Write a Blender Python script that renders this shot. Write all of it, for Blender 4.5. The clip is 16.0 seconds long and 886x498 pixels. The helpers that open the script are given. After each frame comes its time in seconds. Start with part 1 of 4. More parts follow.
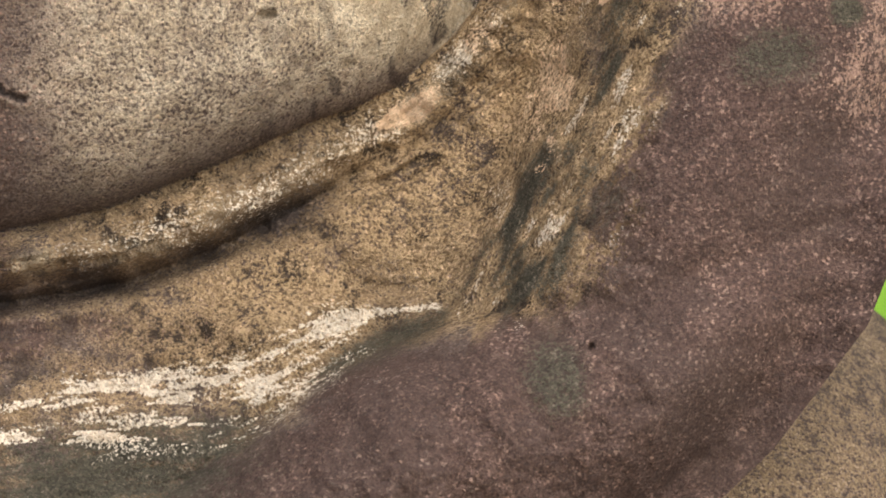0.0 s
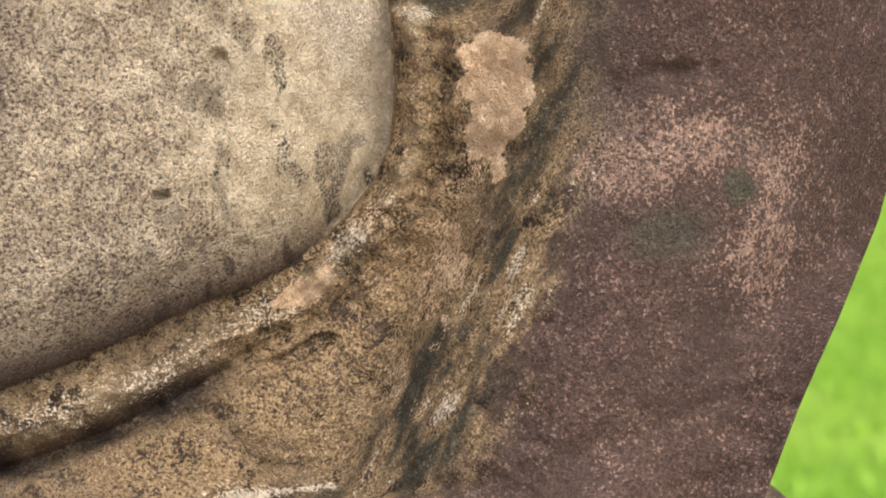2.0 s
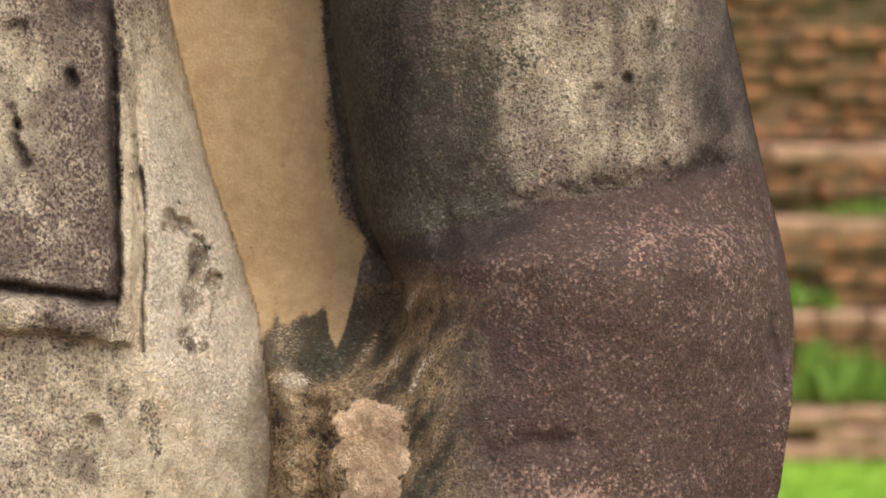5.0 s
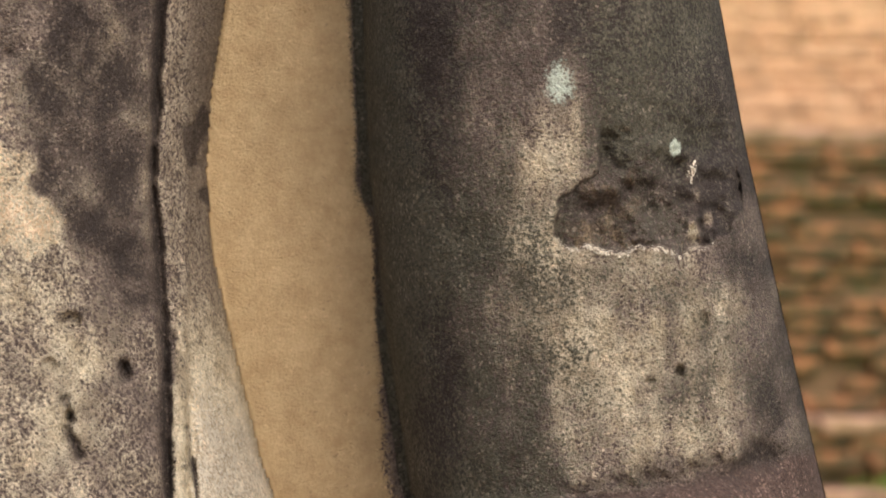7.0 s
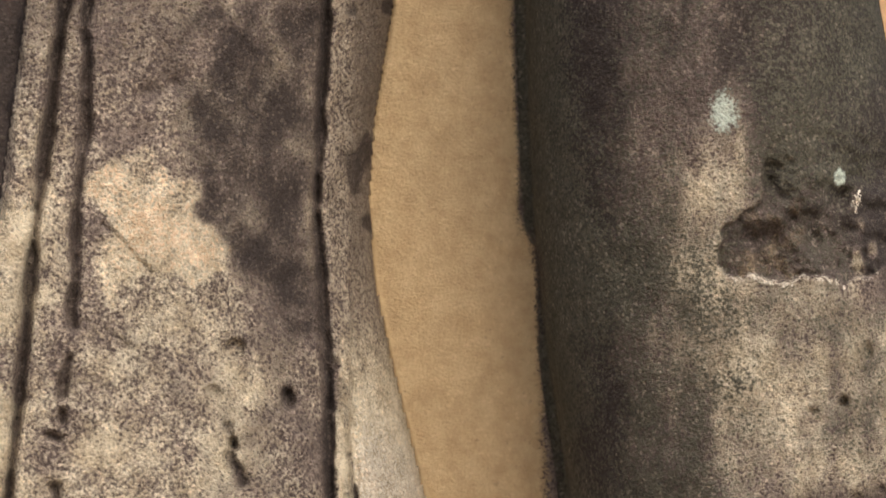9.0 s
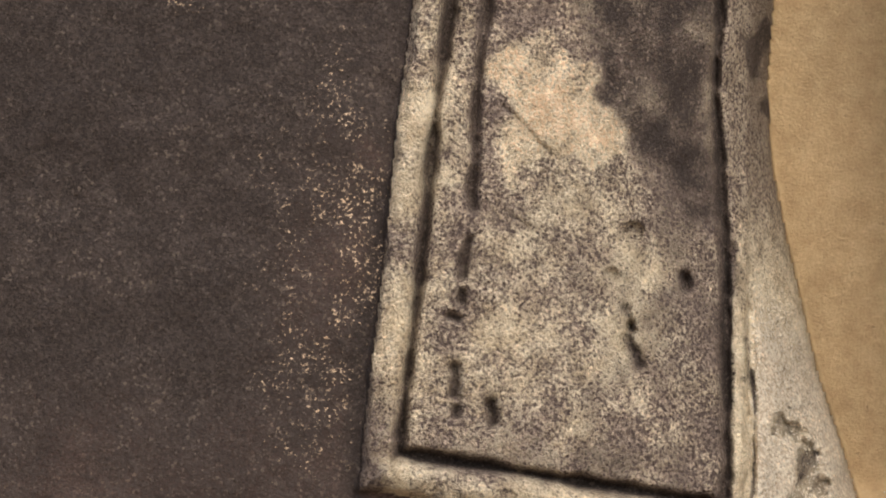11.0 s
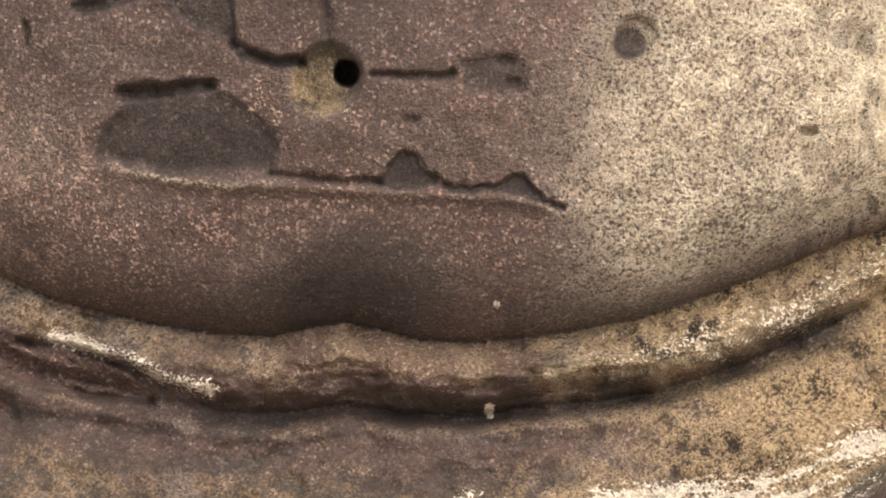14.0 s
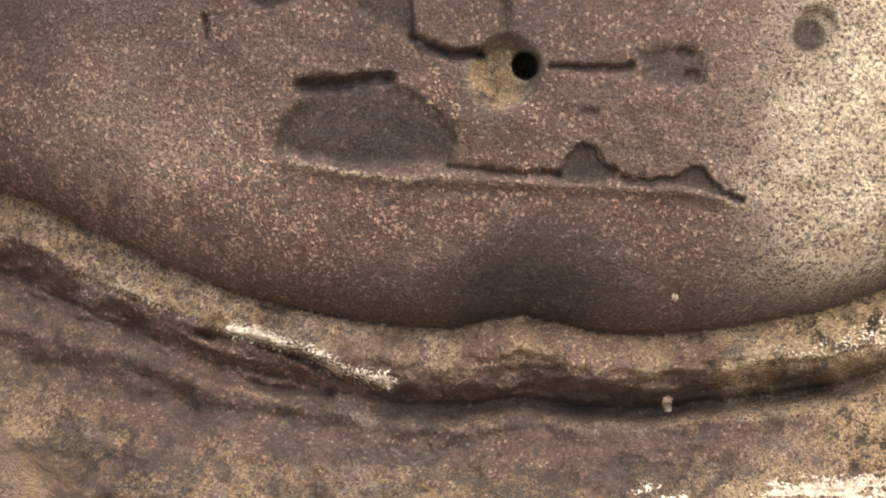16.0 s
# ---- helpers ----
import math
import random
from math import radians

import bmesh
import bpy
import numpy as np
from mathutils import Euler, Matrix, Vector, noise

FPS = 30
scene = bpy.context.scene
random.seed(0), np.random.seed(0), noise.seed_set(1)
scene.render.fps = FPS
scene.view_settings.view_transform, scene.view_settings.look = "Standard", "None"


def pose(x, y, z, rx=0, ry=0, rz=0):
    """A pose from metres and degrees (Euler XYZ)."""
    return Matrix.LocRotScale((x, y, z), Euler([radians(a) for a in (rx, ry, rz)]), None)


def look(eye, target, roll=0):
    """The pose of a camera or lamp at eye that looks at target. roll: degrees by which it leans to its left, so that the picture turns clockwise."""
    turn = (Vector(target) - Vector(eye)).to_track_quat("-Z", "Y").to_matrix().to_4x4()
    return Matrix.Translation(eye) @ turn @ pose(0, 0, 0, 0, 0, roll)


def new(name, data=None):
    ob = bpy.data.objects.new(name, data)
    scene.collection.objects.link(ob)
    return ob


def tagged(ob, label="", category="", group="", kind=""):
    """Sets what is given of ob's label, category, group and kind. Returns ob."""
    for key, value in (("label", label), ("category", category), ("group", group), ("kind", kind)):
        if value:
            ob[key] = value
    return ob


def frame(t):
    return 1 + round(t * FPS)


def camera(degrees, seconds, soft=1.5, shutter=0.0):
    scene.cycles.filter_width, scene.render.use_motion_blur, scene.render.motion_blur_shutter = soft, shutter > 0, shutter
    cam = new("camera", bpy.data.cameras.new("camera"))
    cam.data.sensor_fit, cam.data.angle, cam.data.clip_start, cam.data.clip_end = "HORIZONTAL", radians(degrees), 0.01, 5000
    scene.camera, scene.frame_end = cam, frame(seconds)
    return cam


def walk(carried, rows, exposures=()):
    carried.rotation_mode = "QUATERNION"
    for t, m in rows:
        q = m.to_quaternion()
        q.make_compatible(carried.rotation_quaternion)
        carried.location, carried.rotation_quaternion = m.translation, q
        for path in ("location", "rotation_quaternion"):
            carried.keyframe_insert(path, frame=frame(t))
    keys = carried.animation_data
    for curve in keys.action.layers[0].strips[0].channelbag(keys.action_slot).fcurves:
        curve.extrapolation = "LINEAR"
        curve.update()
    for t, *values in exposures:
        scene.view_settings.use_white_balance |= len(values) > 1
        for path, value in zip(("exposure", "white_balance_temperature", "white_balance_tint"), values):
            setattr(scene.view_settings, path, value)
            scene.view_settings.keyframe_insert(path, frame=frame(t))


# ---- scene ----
cam = camera(14.0, 16.0, soft=1.75)
cam.data.dof.use_dof = True
cam.data.dof.focus_distance = 1.27
cam.data.dof.aperture_fstop = 21.0
walk(cam, [
    (0.0, pose(0.0052, 0.1170, 1.2240, 77.467, 0.026, -2.538)),
    (0.5, pose(0.0068, 0.1172, 1.2249, 77.941, 0.025, -3.331)),
    (1.0, pose(0.0079, 0.1176, 1.2274, 79.156, 0.047, -3.866)),
    (1.5, pose(0.0076, 0.1179, 1.2288, 79.814, 0.134, -3.691)),
    (2.0, pose(0.0084, 0.1179, 1.2293, 80.064, 0.134, -4.121)),
    (2.5, pose(0.0098, 0.1180, 1.2303, 80.549, 0.005, -4.732)),
    (3.0, pose(0.0102, 0.1182, 1.2320, 81.349, -0.199, -4.882)),
    (3.5, pose(0.0118, 0.1184, 1.2341, 82.404, -0.532, -5.611)),
    (4.0, pose(0.0125, 0.1186, 1.2366, 83.585, -0.516, -5.969)),
    (4.2, pose(0.0124, 0.1187, 1.2376, 84.090, -0.488, -5.933)),
    (6.3, pose(0.0117, 0.1193, 1.2452, 87.728, -0.714, -5.589)),
    (6.5, pose(0.0111, 0.1194, 1.2466, 88.373, -0.566, -5.303)),
    (7.0, pose(0.0106, 0.1195, 1.2493, 89.646, -0.650, -5.083)),
    (7.5, pose(0.0103, 0.1196, 1.2499, 89.968, -0.549, -4.928)),
    (8.0, pose(0.0094, 0.1196, 1.2499, 89.957, -0.701, -4.508)),
    (8.2, pose(0.0086, 0.1197, 1.2501, 90.052, -0.768, -4.120)),
    (10.3, pose(-0.0013, 0.1200, 1.2495, 89.740, -1.145, 0.606)),
    (10.5, pose(-0.0029, 0.1200, 1.2487, 89.370, -1.248, 1.416)),
    (11.0, pose(-0.0063, 0.1198, 1.2463, 88.221, -1.352, 3.077)),
    (11.5, pose(-0.0094, 0.1195, 1.2435, 86.892, -1.238, 4.590)),
    (12.0, pose(-0.0106, 0.1192, 1.2410, 85.675, -1.043, 5.143)),
    (12.5, pose(-0.0122, 0.1187, 1.2372, 83.898, -0.879, 5.954)),
    (13.0, pose(-0.0124, 0.1183, 1.2342, 82.432, -0.606, 6.051)),
    (13.5, pose(-0.0118, 0.1179, 1.2309, 80.838, -0.745, 5.833)),
    (14.0, pose(-0.0110, 0.1173, 1.2272, 79.070, -0.667, 5.496)),
    (14.5, pose(-0.0120, 0.1169, 1.2257, 78.313, -0.424, 5.953)),
    (15.0, pose(-0.0135, 0.1167, 1.2254, 78.186, -0.365, 6.664)),
    (15.5, pose(-0.0141, 0.1167, 1.2260, 78.461, -0.342, 6.964)),
    (16.0, pose(-0.0164, 0.1166, 1.2270, 78.944, -0.182, 8.029)),
], exposures=[(0.0, 0.92, 6500, 8), (2.0, 0.86, 6500, 8), (4.0, 0.74, 6500, 8), (6.5, 0.76, 6500, 8), (8.0, 0.80, 6500, 8), (10.5, 0.64, 6500, 8), (12.0, 0.70, 6500, 8), (13.0, 1.00, 6500, 8), (14.5, 1.32, 6500, 8), (16.0, 1.46, 6500, 8)])

# ---- light ----
world = bpy.data.worlds.new("overcast_sky")
scene.world = world
world.use_nodes = True
wn = world.node_tree.nodes
sky = wn.new("ShaderNodeTexSky")
sky.sky_type, sky.sun_disc = "NISHITA", False
sky.sun_elevation, sky.sun_rotation = radians(58), radians(160)
sky.air_density, sky.dust_density, sky.ozone_density = 1.0, 4.0, 0.6
world.node_tree.links.new(sky.outputs[0], wn["Background"].inputs[0])
wn["Background"].inputs[1].default_value = 0.12
sun = new("sun", bpy.data.lights.new("sun", "SUN"))
sun.data.energy, sun.data.angle, sun.data.color = 1.05, radians(40), (1.0, 0.94, 0.84)
sun.matrix_world = look((1.9, -1.8, 4.0), (0, 1.4, 0.9))


# ---- helpers for shapes ----
def ramp(x, a, b):
    t = np.clip((x - a) / (b - a), 0, 1)
    return t * t * (3 - 2 * t)


def blob(u, v, cu, cv, ru, rv, soft=0.6, turn=0.0):
    """1 inside an ellipse, falling softly to 0 outside."""
    c, s = math.cos(radians(turn)), math.sin(radians(turn))
    a, b = ((u - cu) * c + (v - cv) * s) / ru, (-(u - cu) * s + (v - cv) * c) / rv
    return 1 - ramp(np.sqrt(a * a + b * b), 1 - soft, 1 + soft)


def to_line(u, v, pts):
    """Distance to a broken line, and how far along it (0 to 1) the nearest point lies."""
    best, along = np.full(u.shape, 9.0), np.zeros(u.shape)
    n = len(pts) - 1
    for i in range(n):
        (x0, y0), (x1, y1) = pts[i], pts[i + 1]
        dx, dy = x1 - x0, y1 - y0
        t = np.clip(((u - x0) * dx + (v - y0) * dy) / (dx * dx + dy * dy), 0, 1)
        d = np.hypot(u - x0 - t * dx, v - y0 - t * dy)
        near = d < best
        best = np.where(near, d, best)
        along = np.where(near, (i + t) / n, along)
    return best, along


def lattice(n, seed):
    return np.random.RandomState(seed).rand(n, n)


def fuzz(u, v, size, seed=0, octaves=3):
    """Smooth value noise, 0 to 1, with spots of about that size in metres."""
    total, gain, norm = np.zeros(u.shape), 1.0, 0.0
    for o in range(octaves):
        g = lattice(128, seed * 17 + o)
        x, y = (u + 5) / size * 2 ** o + o * 7.3, (v + 5) / size * 2 ** o + o * 3.1
        i, j = np.floor(x).astype(int), np.floor(y).astype(int)
        fx, fy = x - i, y - j
        fx, fy = fx * fx * (3 - 2 * fx), fy * fy * (3 - 2 * fy)
        a, b, c, d = g[i % 128, j % 128], g[(i + 1) % 128, j % 128], g[i % 128, (j + 1) % 128], g[(i + 1) % 128, (j + 1) % 128]
        total += gain * ((a * (1 - fx) + b * fx) * (1 - fy) + (c * (1 - fx) + d * fx) * fy)
        norm += gain
        gain *= 0.55
    return np.clip(0.5 + (total / norm - 0.5) * 1.5, 0, 1)


def curve(x, *pairs):
    return np.interp(x, [p[0] for p in pairs], [p[1] for p in pairs])


# ---- materials ----
class Nodes:
    """Short hand for building a node material."""

    def __init__(self, name):
        self.mat = bpy.data.materials.new(name)
        self.mat.use_nodes = True
        self.tree = self.mat.node_tree
        self.bsdf = self.tree.nodes["Principled BSDF"]
        self.coord = self.tree.nodes.new("ShaderNodeTexCoord").outputs["Object"]

    def put(self, socket, value):
        if isinstance(value, bpy.types.NodeSocket):
            self.tree.links.new(value, socket)
        else:
            socket.default_value = (*value, 1) if isinstance(value, tuple) and len(value) == 3 and socket.type == "RGBA" else value

    def noise(self, scale, detail=4, rough=0.55, distort=0.0, stretch=None):
        n = self.tree.nodes.new("ShaderNodeTexNoise")
        where = self.coord
        if stretch:
            m = self.tree.nodes.new("ShaderNodeMapping")
            self.put(m.inputs["Vector"], self.coord)
            m.inputs["Scale"].default_value = stretch
            where = m.outputs[0]
        self.put(n.inputs["Vector"], where)
        n.inputs["Scale"].default_value, n.inputs["Detail"].default_value = scale, detail
        n.inputs["Roughness"].default_value, n.inputs["Distortion"].default_value = rough, distort
        return n.outputs["Fac"]

    def math(self, op, a, b=0.0, c=0.0, clamp=False):
        n = self.tree.nodes.new("ShaderNodeMath")
        n.operation, n.use_clamp = op, clamp
        for s, x in zip(n.inputs, (a, b, c)):
            self.put(s, x)
        return n.outputs[0]

    def span(self, x, a, b, lo=0.0, hi=1.0):
        n = self.tree.nodes.new("ShaderNodeMapRange")
        n.interpolation_type = "SMOOTHSTEP"
        for s, val in zip(n.inputs, (x, a, b, lo, hi)):
            self.put(s, val)
        return n.outputs[0]

    def mix(self, fac, a, b, kind="MIX"):
        n = self.tree.nodes.new("ShaderNodeMix")
        n.data_type, n.blend_type = "RGBA", kind
        self.put(n.inputs[0], fac)
        self.put(n.inputs[6], a)
        self.put(n.inputs[7], b)
        return n.outputs[2]

    def crystals(self, scale):
        """An even chance, 0 to 1, for each small angular grain."""
        n = self.tree.nodes.new("ShaderNodeTexVoronoi")
        self.put(n.inputs["Vector"], self.coord)
        n.inputs["Scale"].default_value = scale
        split = self.tree.nodes.new("ShaderNodeSeparateColor")
        self.put(split.inputs[0], n.outputs["Color"])
        return split.outputs[0], split.outputs[1]

    def layer(self, name):
        n = self.tree.nodes.new("ShaderNodeAttribute")
        n.attribute_name = name
        return n.outputs["Fac"]

    def chance(self):
        return self.tree.nodes.new("ShaderNodeObjectInfo").outputs["Random"]

    def done(self, colour, rough=0.85, height=None, dist=0.001, strength=1.0, spec=0.3):
        self.put(self.bsdf.inputs["Base Color"], colour)
        self.put(self.bsdf.inputs["Roughness"], rough)
        self.put(self.bsdf.inputs["Specular IOR Level"], spec)
        if height is not None:
            b = self.tree.nodes.new("ShaderNodeBump")
            b.inputs["Distance"].default_value, b.inputs["Strength"].default_value = dist, strength
            self.put(b.inputs["Height"], height)
            self.put(self.bsdf.inputs["Normal"], b.outputs[0])
        return self.mat


def statue_stone():
    m = Nodes("weathered_statue_stone")
    fine, grain, mid, big = m.noise(1500, 2, 0.6), m.noise(840, 3, 0.65), m.noise(110, 6, 0.72), m.noise(14, 5, 0.6)
    grit, glint = m.crystals(950)
    speck, pocks = m.noise(900, 1, 0.5, 0.8), m.noise(380, 3, 0.6, 0.5)
    patch = m.noise(38, 5, 0.65, 0.6)
    jag = m.math("ADD", m.math("MULTIPLY", grain, 0.62), m.math("ADD", m.math("MULTIPLY", mid, 0.18), m.math("ADD", m.math("MULTIPLY", patch, 0.10), m.math("MULTIPLY", grit, 0.13))))
    crumbs = m.span(m.math("ADD", m.math("MULTIPLY", grain, 0.50), m.math("ADD", m.math("MULTIPLY", fine, 0.26), m.math("MULTIPLY", grit, 0.24))), 0.34, 0.66)

    def over(col, name, tint, spread=2.6, soft=0.3):
        w = m.layer(name)
        x = m.math("ADD", w, m.math("MULTIPLY", m.math("SUBTRACT", jag, 0.5), spread))
        f = m.span(x, 0.5 - soft, 0.5 + soft)
        f = m.math("MULTIPLY", f, m.span(w, 0.0, 0.12))
        return m.mix(f, col, tint)

    # grey-brown crust with pale and dark crystals
    col = m.mix(crumbs, (0.105, 0.076, 0.067), (0.335, 0.262, 0.212))
    col = over(col, "cream", m.mix(m.span(mid, 0.35, 0.65), (0.63, 0.505, 0.340), (0.80, 0.685, 0.500)), 2.6, 0.42)
    holes = m.math("ADD", m.math("MULTIPLY", mid, 0.45), m.math("ADD", m.math("MULTIPLY", patch, 0.3), m.math("MULTIPLY", grain, 0.25)))
    col = over(col, "ochre", m.mix(m.span(holes, 0.42, 0.49), (0.058, 0.043, 0.031), m.mix(crumbs, (0.18, 0.120, 0.068), (0.58, 0.42, 0.245))))
    flecks = m.math("MULTIPLY", m.span(m.math("ADD", m.math("MULTIPLY", mid, 0.35), m.math("ADD", m.math("MULTIPLY", grain, 0.45), m.math("ADD", m.math("MULTIPLY", glint, 0.20), m.math("MULTIPLY", m.layer("fleck"), 0.15)))), 0.555, 0.68), m.math("ADD", 0.52, m.math("MULTIPLY", m.layer("fleck"), 0.40)))
    col = over(col, "purple", m.mix(flecks, m.mix(crumbs, (0.068, 0.0450, 0.0378), (0.138, 0.090, 0.075)), (0.42, 0.275, 0.210)), 2.8, 0.24)
    col = over(col, "tan", m.mix(m.span(mid, 0.3, 0.7), (0.49, 0.342, 0.185), (0.57, 0.418, 0.238)), 2.2, 0.2)
    # black crust tint, also used for painted shade in creases and grooves
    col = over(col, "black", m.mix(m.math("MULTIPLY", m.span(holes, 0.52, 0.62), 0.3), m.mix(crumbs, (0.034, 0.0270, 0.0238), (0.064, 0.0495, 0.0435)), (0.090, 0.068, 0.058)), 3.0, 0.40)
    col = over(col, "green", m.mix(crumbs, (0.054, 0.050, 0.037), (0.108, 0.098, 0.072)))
    col = over(col, "white", m.mix(crumbs, (0.54, 0.43, 0.31), (0.84, 0.75, 0.61)), 3.4, 0.22)
    col = over(col, "pink", m.mix(m.span(mid, 0.35, 0.65), (0.66, 0.45, 0.280), (0.80, 0.60, 0.41)), 2.6, 0.18)
    col = over(col, "mint", (0.52, 0.57, 0.48), 2.0, 0.3)
    # single pale and dark crystals and pocks
    rub = m.math("SUBTRACT", 1.0, m.math("MULTIPLY", m.layer("tan"), 0.74), clamp=True)
    dim = m.math("SUBTRACT", 1.0, m.math("MULTIPLY", m.math("ADD", m.layer("purple"), m.layer("black")), 0.75), clamp=True)
    pale = m.math("MULTIPLY", m.math("MAXIMUM", m.math("MULTIPLY", m.span(speck, 0.62, 0.72), 0.7), m.math("MULTIPLY", m.span(glint, 0.90, 0.96), m.span(patch, 0.42, 0.58, 0.25, 1.0))), m.math("MULTIPLY", rub, m.math("ADD", 0.18, m.math("MULTIPLY", dim, 0.36))))
    dark = m.math("MULTIPLY", m.span(m.math("ADD", speck, m.math("MULTIPLY", glint, 0.12)), 0.44, 0.34), m.math("MULTIPLY", rub, 0.34))
    hole = m.math("MULTIPLY", m.span(pocks, 0.36, 0.28), m.math("ADD", 0.20, m.math("MULTIPLY", rub, 0.20)))
    col = m.mix(pale, col, m.mix(0.45, m.mix(1.0, col, (2.2, 2.1, 2.0), "MULTIPLY"), (0.60, 0.48, 0.38)))
    col = m.mix(dark, col, (0.042, 0.030, 0.026))
    col = m.mix(hole, col, (0.050, 0.038, 0.032))
    mottle = m.span(m.math("ADD", m.math("MULTIPLY", mid, 0.55), m.math("MULTIPLY", patch, 0.45)), 0.38, 0.62)
    mottle = m.math("ADD", m.math("MULTIPLY", m.math("SUBTRACT", mottle, 0.5), m.math("ADD", 0.05, m.math("MULTIPLY", rub, 0.20))), 1.0)
    tone = m.tree.nodes.new("ShaderNodeCombineColor")
    for sock in tone.inputs:
        m.put(sock, mottle)
    col = m.mix(1.0, col, tone.outputs[0], "MULTIPLY")
    col = m.mix(1.0, col, m.mix(big, (0.82, 0.82, 0.82), (1.16, 1.14, 1.12)), "MULTIPLY")
    h = m.math("ADD", m.math("MULTIPLY", grain, 1.0), m.math("ADD", m.math("MULTIPLY", fine, 0.35), m.math("MULTIPLY", mid, 0.9)))
    h = m.math("SUBTRACT", m.math("MULTIPLY", h, m.math("MULTIPLY", m.math("ADD", 0.07, m.math("MULTIPLY", rub, 0.93)), m.math("ADD", 0.28, m.math("MULTIPLY", dim, 0.72)))), m.math("SUBTRACT", m.math("MULTIPLY", hole, 0.4), m.math("MULTIPLY", grit, m.math("MULTIPLY", rub, 0.10))))
    return m.done(col, m.span(grain, 0.3, 0.7, 0.7, 0.95), h, 0.0027, 1.0, 0.10)


def brick_stuff(name, a, b, moss, stain=(0.10, 0.075, 0.045)):
    m = Nodes(name)
    g = m.noise(60, 4, 0.6)
    col = m.mix(m.chance(), a, b)
    col = m.mix(m.span(m.noise(4.5, 6, 0.7, 0.4, (1.0, 1.0, 3.0)), 0.45, 0.58), col, moss)
    col = m.mix(m.math("MULTIPLY", m.span(m.noise(2.6, 3, 0.5, 0.3, (1.0, 1.0, 0.12)), 0.55, 0.66), 0.75), col, stain)
    col = m.mix(1.0, col, m.mix(g, (0.65, 0.65, 0.65), (1.25, 1.25, 1.25)), "MULTIPLY")
    return m.done(col, 0.9, g, 0.006)


STONE = statue_stone()
BRICK = brick_stuff("old_orange_brick", (0.56, 0.235, 0.105), (0.36, 0.155, 0.075), (0.098, 0.082, 0.038))
# upper wall: its sunlit brightness is put into this paler brick colour
BRICK_PALE = brick_stuff("sunlit_pale_brick", (0.72, 0.40, 0.21), (0.82, 0.52, 0.31), (0.66, 0.38, 0.21), (0.36, 0.23, 0.13))
BRICK_TOP = brick_stuff("worn_pink_coping", (0.62, 0.36, 0.25), (0.55, 0.33, 0.22), (0.36, 0.22, 0.12))


def mortar_stuff():
    m = Nodes("dark_mossy_mortar")
    n = m.noise(12, 5, 0.6)
    return m.done(m.mix(m.span(n, 0.4, 0.6), (0.210, 0.125, 0.068), (0.115, 0.098, 0.045)), 0.95, n, 0.01)


def ground_stuff():
    m = Nodes("lawn_soil")
    n, g = m.noise(1.6, 5, 0.6), m.noise(40, 4, 0.6)
    col = m.mix(m.span(n, 0.35, 0.65), (0.20, 0.40, 0.03), (0.33, 0.52, 0.06))
    sep = m.tree.nodes.new("ShaderNodeSeparateXYZ")
    m.put(sep.inputs[0], m.coord)
    edge = m.math("ADD", sep.outputs[1], m.math("MULTIPLY", n, 1.2))
    # unseen sandy ground near the plinth, added to bounce warm light upwards
    earth = m.mix(m.noise(25, 4), (0.42, 0.31, 0.20), (0.55, 0.43, 0.29))
    col = m.mix(m.span(edge, 3.2, 3.5), earth, col)
    return m.done(m.mix(1.0, col, m.mix(g, (0.7, 0.7, 0.7), (1.2, 1.2, 1.2)), "MULTIPLY"), 0.9, g, 0.02)


def blade_stuff(name, a, b):
    m = Nodes(name)
    n = m.noise(1.3, 4, 0.6)
    g = m.tree.nodes.new("ShaderNodeNewGeometry").outputs["Random Per Island"]
    return m.done(m.mix(m.math("ADD", m.math("MULTIPLY", g, 0.5), m.math("MULTIPLY", n, 0.5)), a, b), 0.6)


def plinth_stuff():
    m = Nodes("rough_plinth_stone")
    n, g = m.noise(18, 6, 0.65), m.noise(240, 4, 0.7)
    return m.done(m.mix(m.span(n, 0.35, 0.65), (0.10, 0.085, 0.07), (0.30, 0.25, 0.19)), 0.9, g, 0.003)


MORTAR, LAWN = mortar_stuff(), ground_stuff()
BLADES = blade_stuff("grass_blades", (0.22, 0.44, 0.03), (0.46, 0.68, 0.09))
WEEDS = blade_stuff("weed_leaves", (0.13, 0.24, 0.035), (0.26, 0.40, 0.07))
PLINTH = plinth_stuff()


def mesh_of(name, verts, faces, material, smooth=False):
    me = bpy.data.meshes.new(name)
    me.from_pydata(verts, [], faces)
    me.materials.append(material)
    if smooth:
        me.polygons.foreach_set("use_smooth", [True] * len(me.polygons))
    me.update()
    return me


def part(name, me, parent, where=None, label=""):
    ob = new(name, me)
    ob.parent = parent
    if where is not None:
        ob.matrix_basis = where
    return tagged(ob, label)


def chipped_box(sx, sy, sz, seed, cut=0.12):
    """A worn block: a box with its eight corners knocked in."""
    rnd = random.Random(seed)
    bm = bmesh.new()
    bmesh.ops.create_cube(bm, size=1)
    for v in bm.verts:
        v.co = Vector((v.co.x * sx, v.co.y * sy, v.co.z * sz))
        v.co += Vector([rnd.uniform(-1, 1) * cut * sz * 0.7 for _ in range(3)])
    bmesh.ops.bevel(bm, geom=bm.edges[:], offset=sz * cut, segments=1, affect="EDGES")
    me = bpy.data.meshes.new("brick")
    bm.to_mesh(me)
    bm.free()
    return me


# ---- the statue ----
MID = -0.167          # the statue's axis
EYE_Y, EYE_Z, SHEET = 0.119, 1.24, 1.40


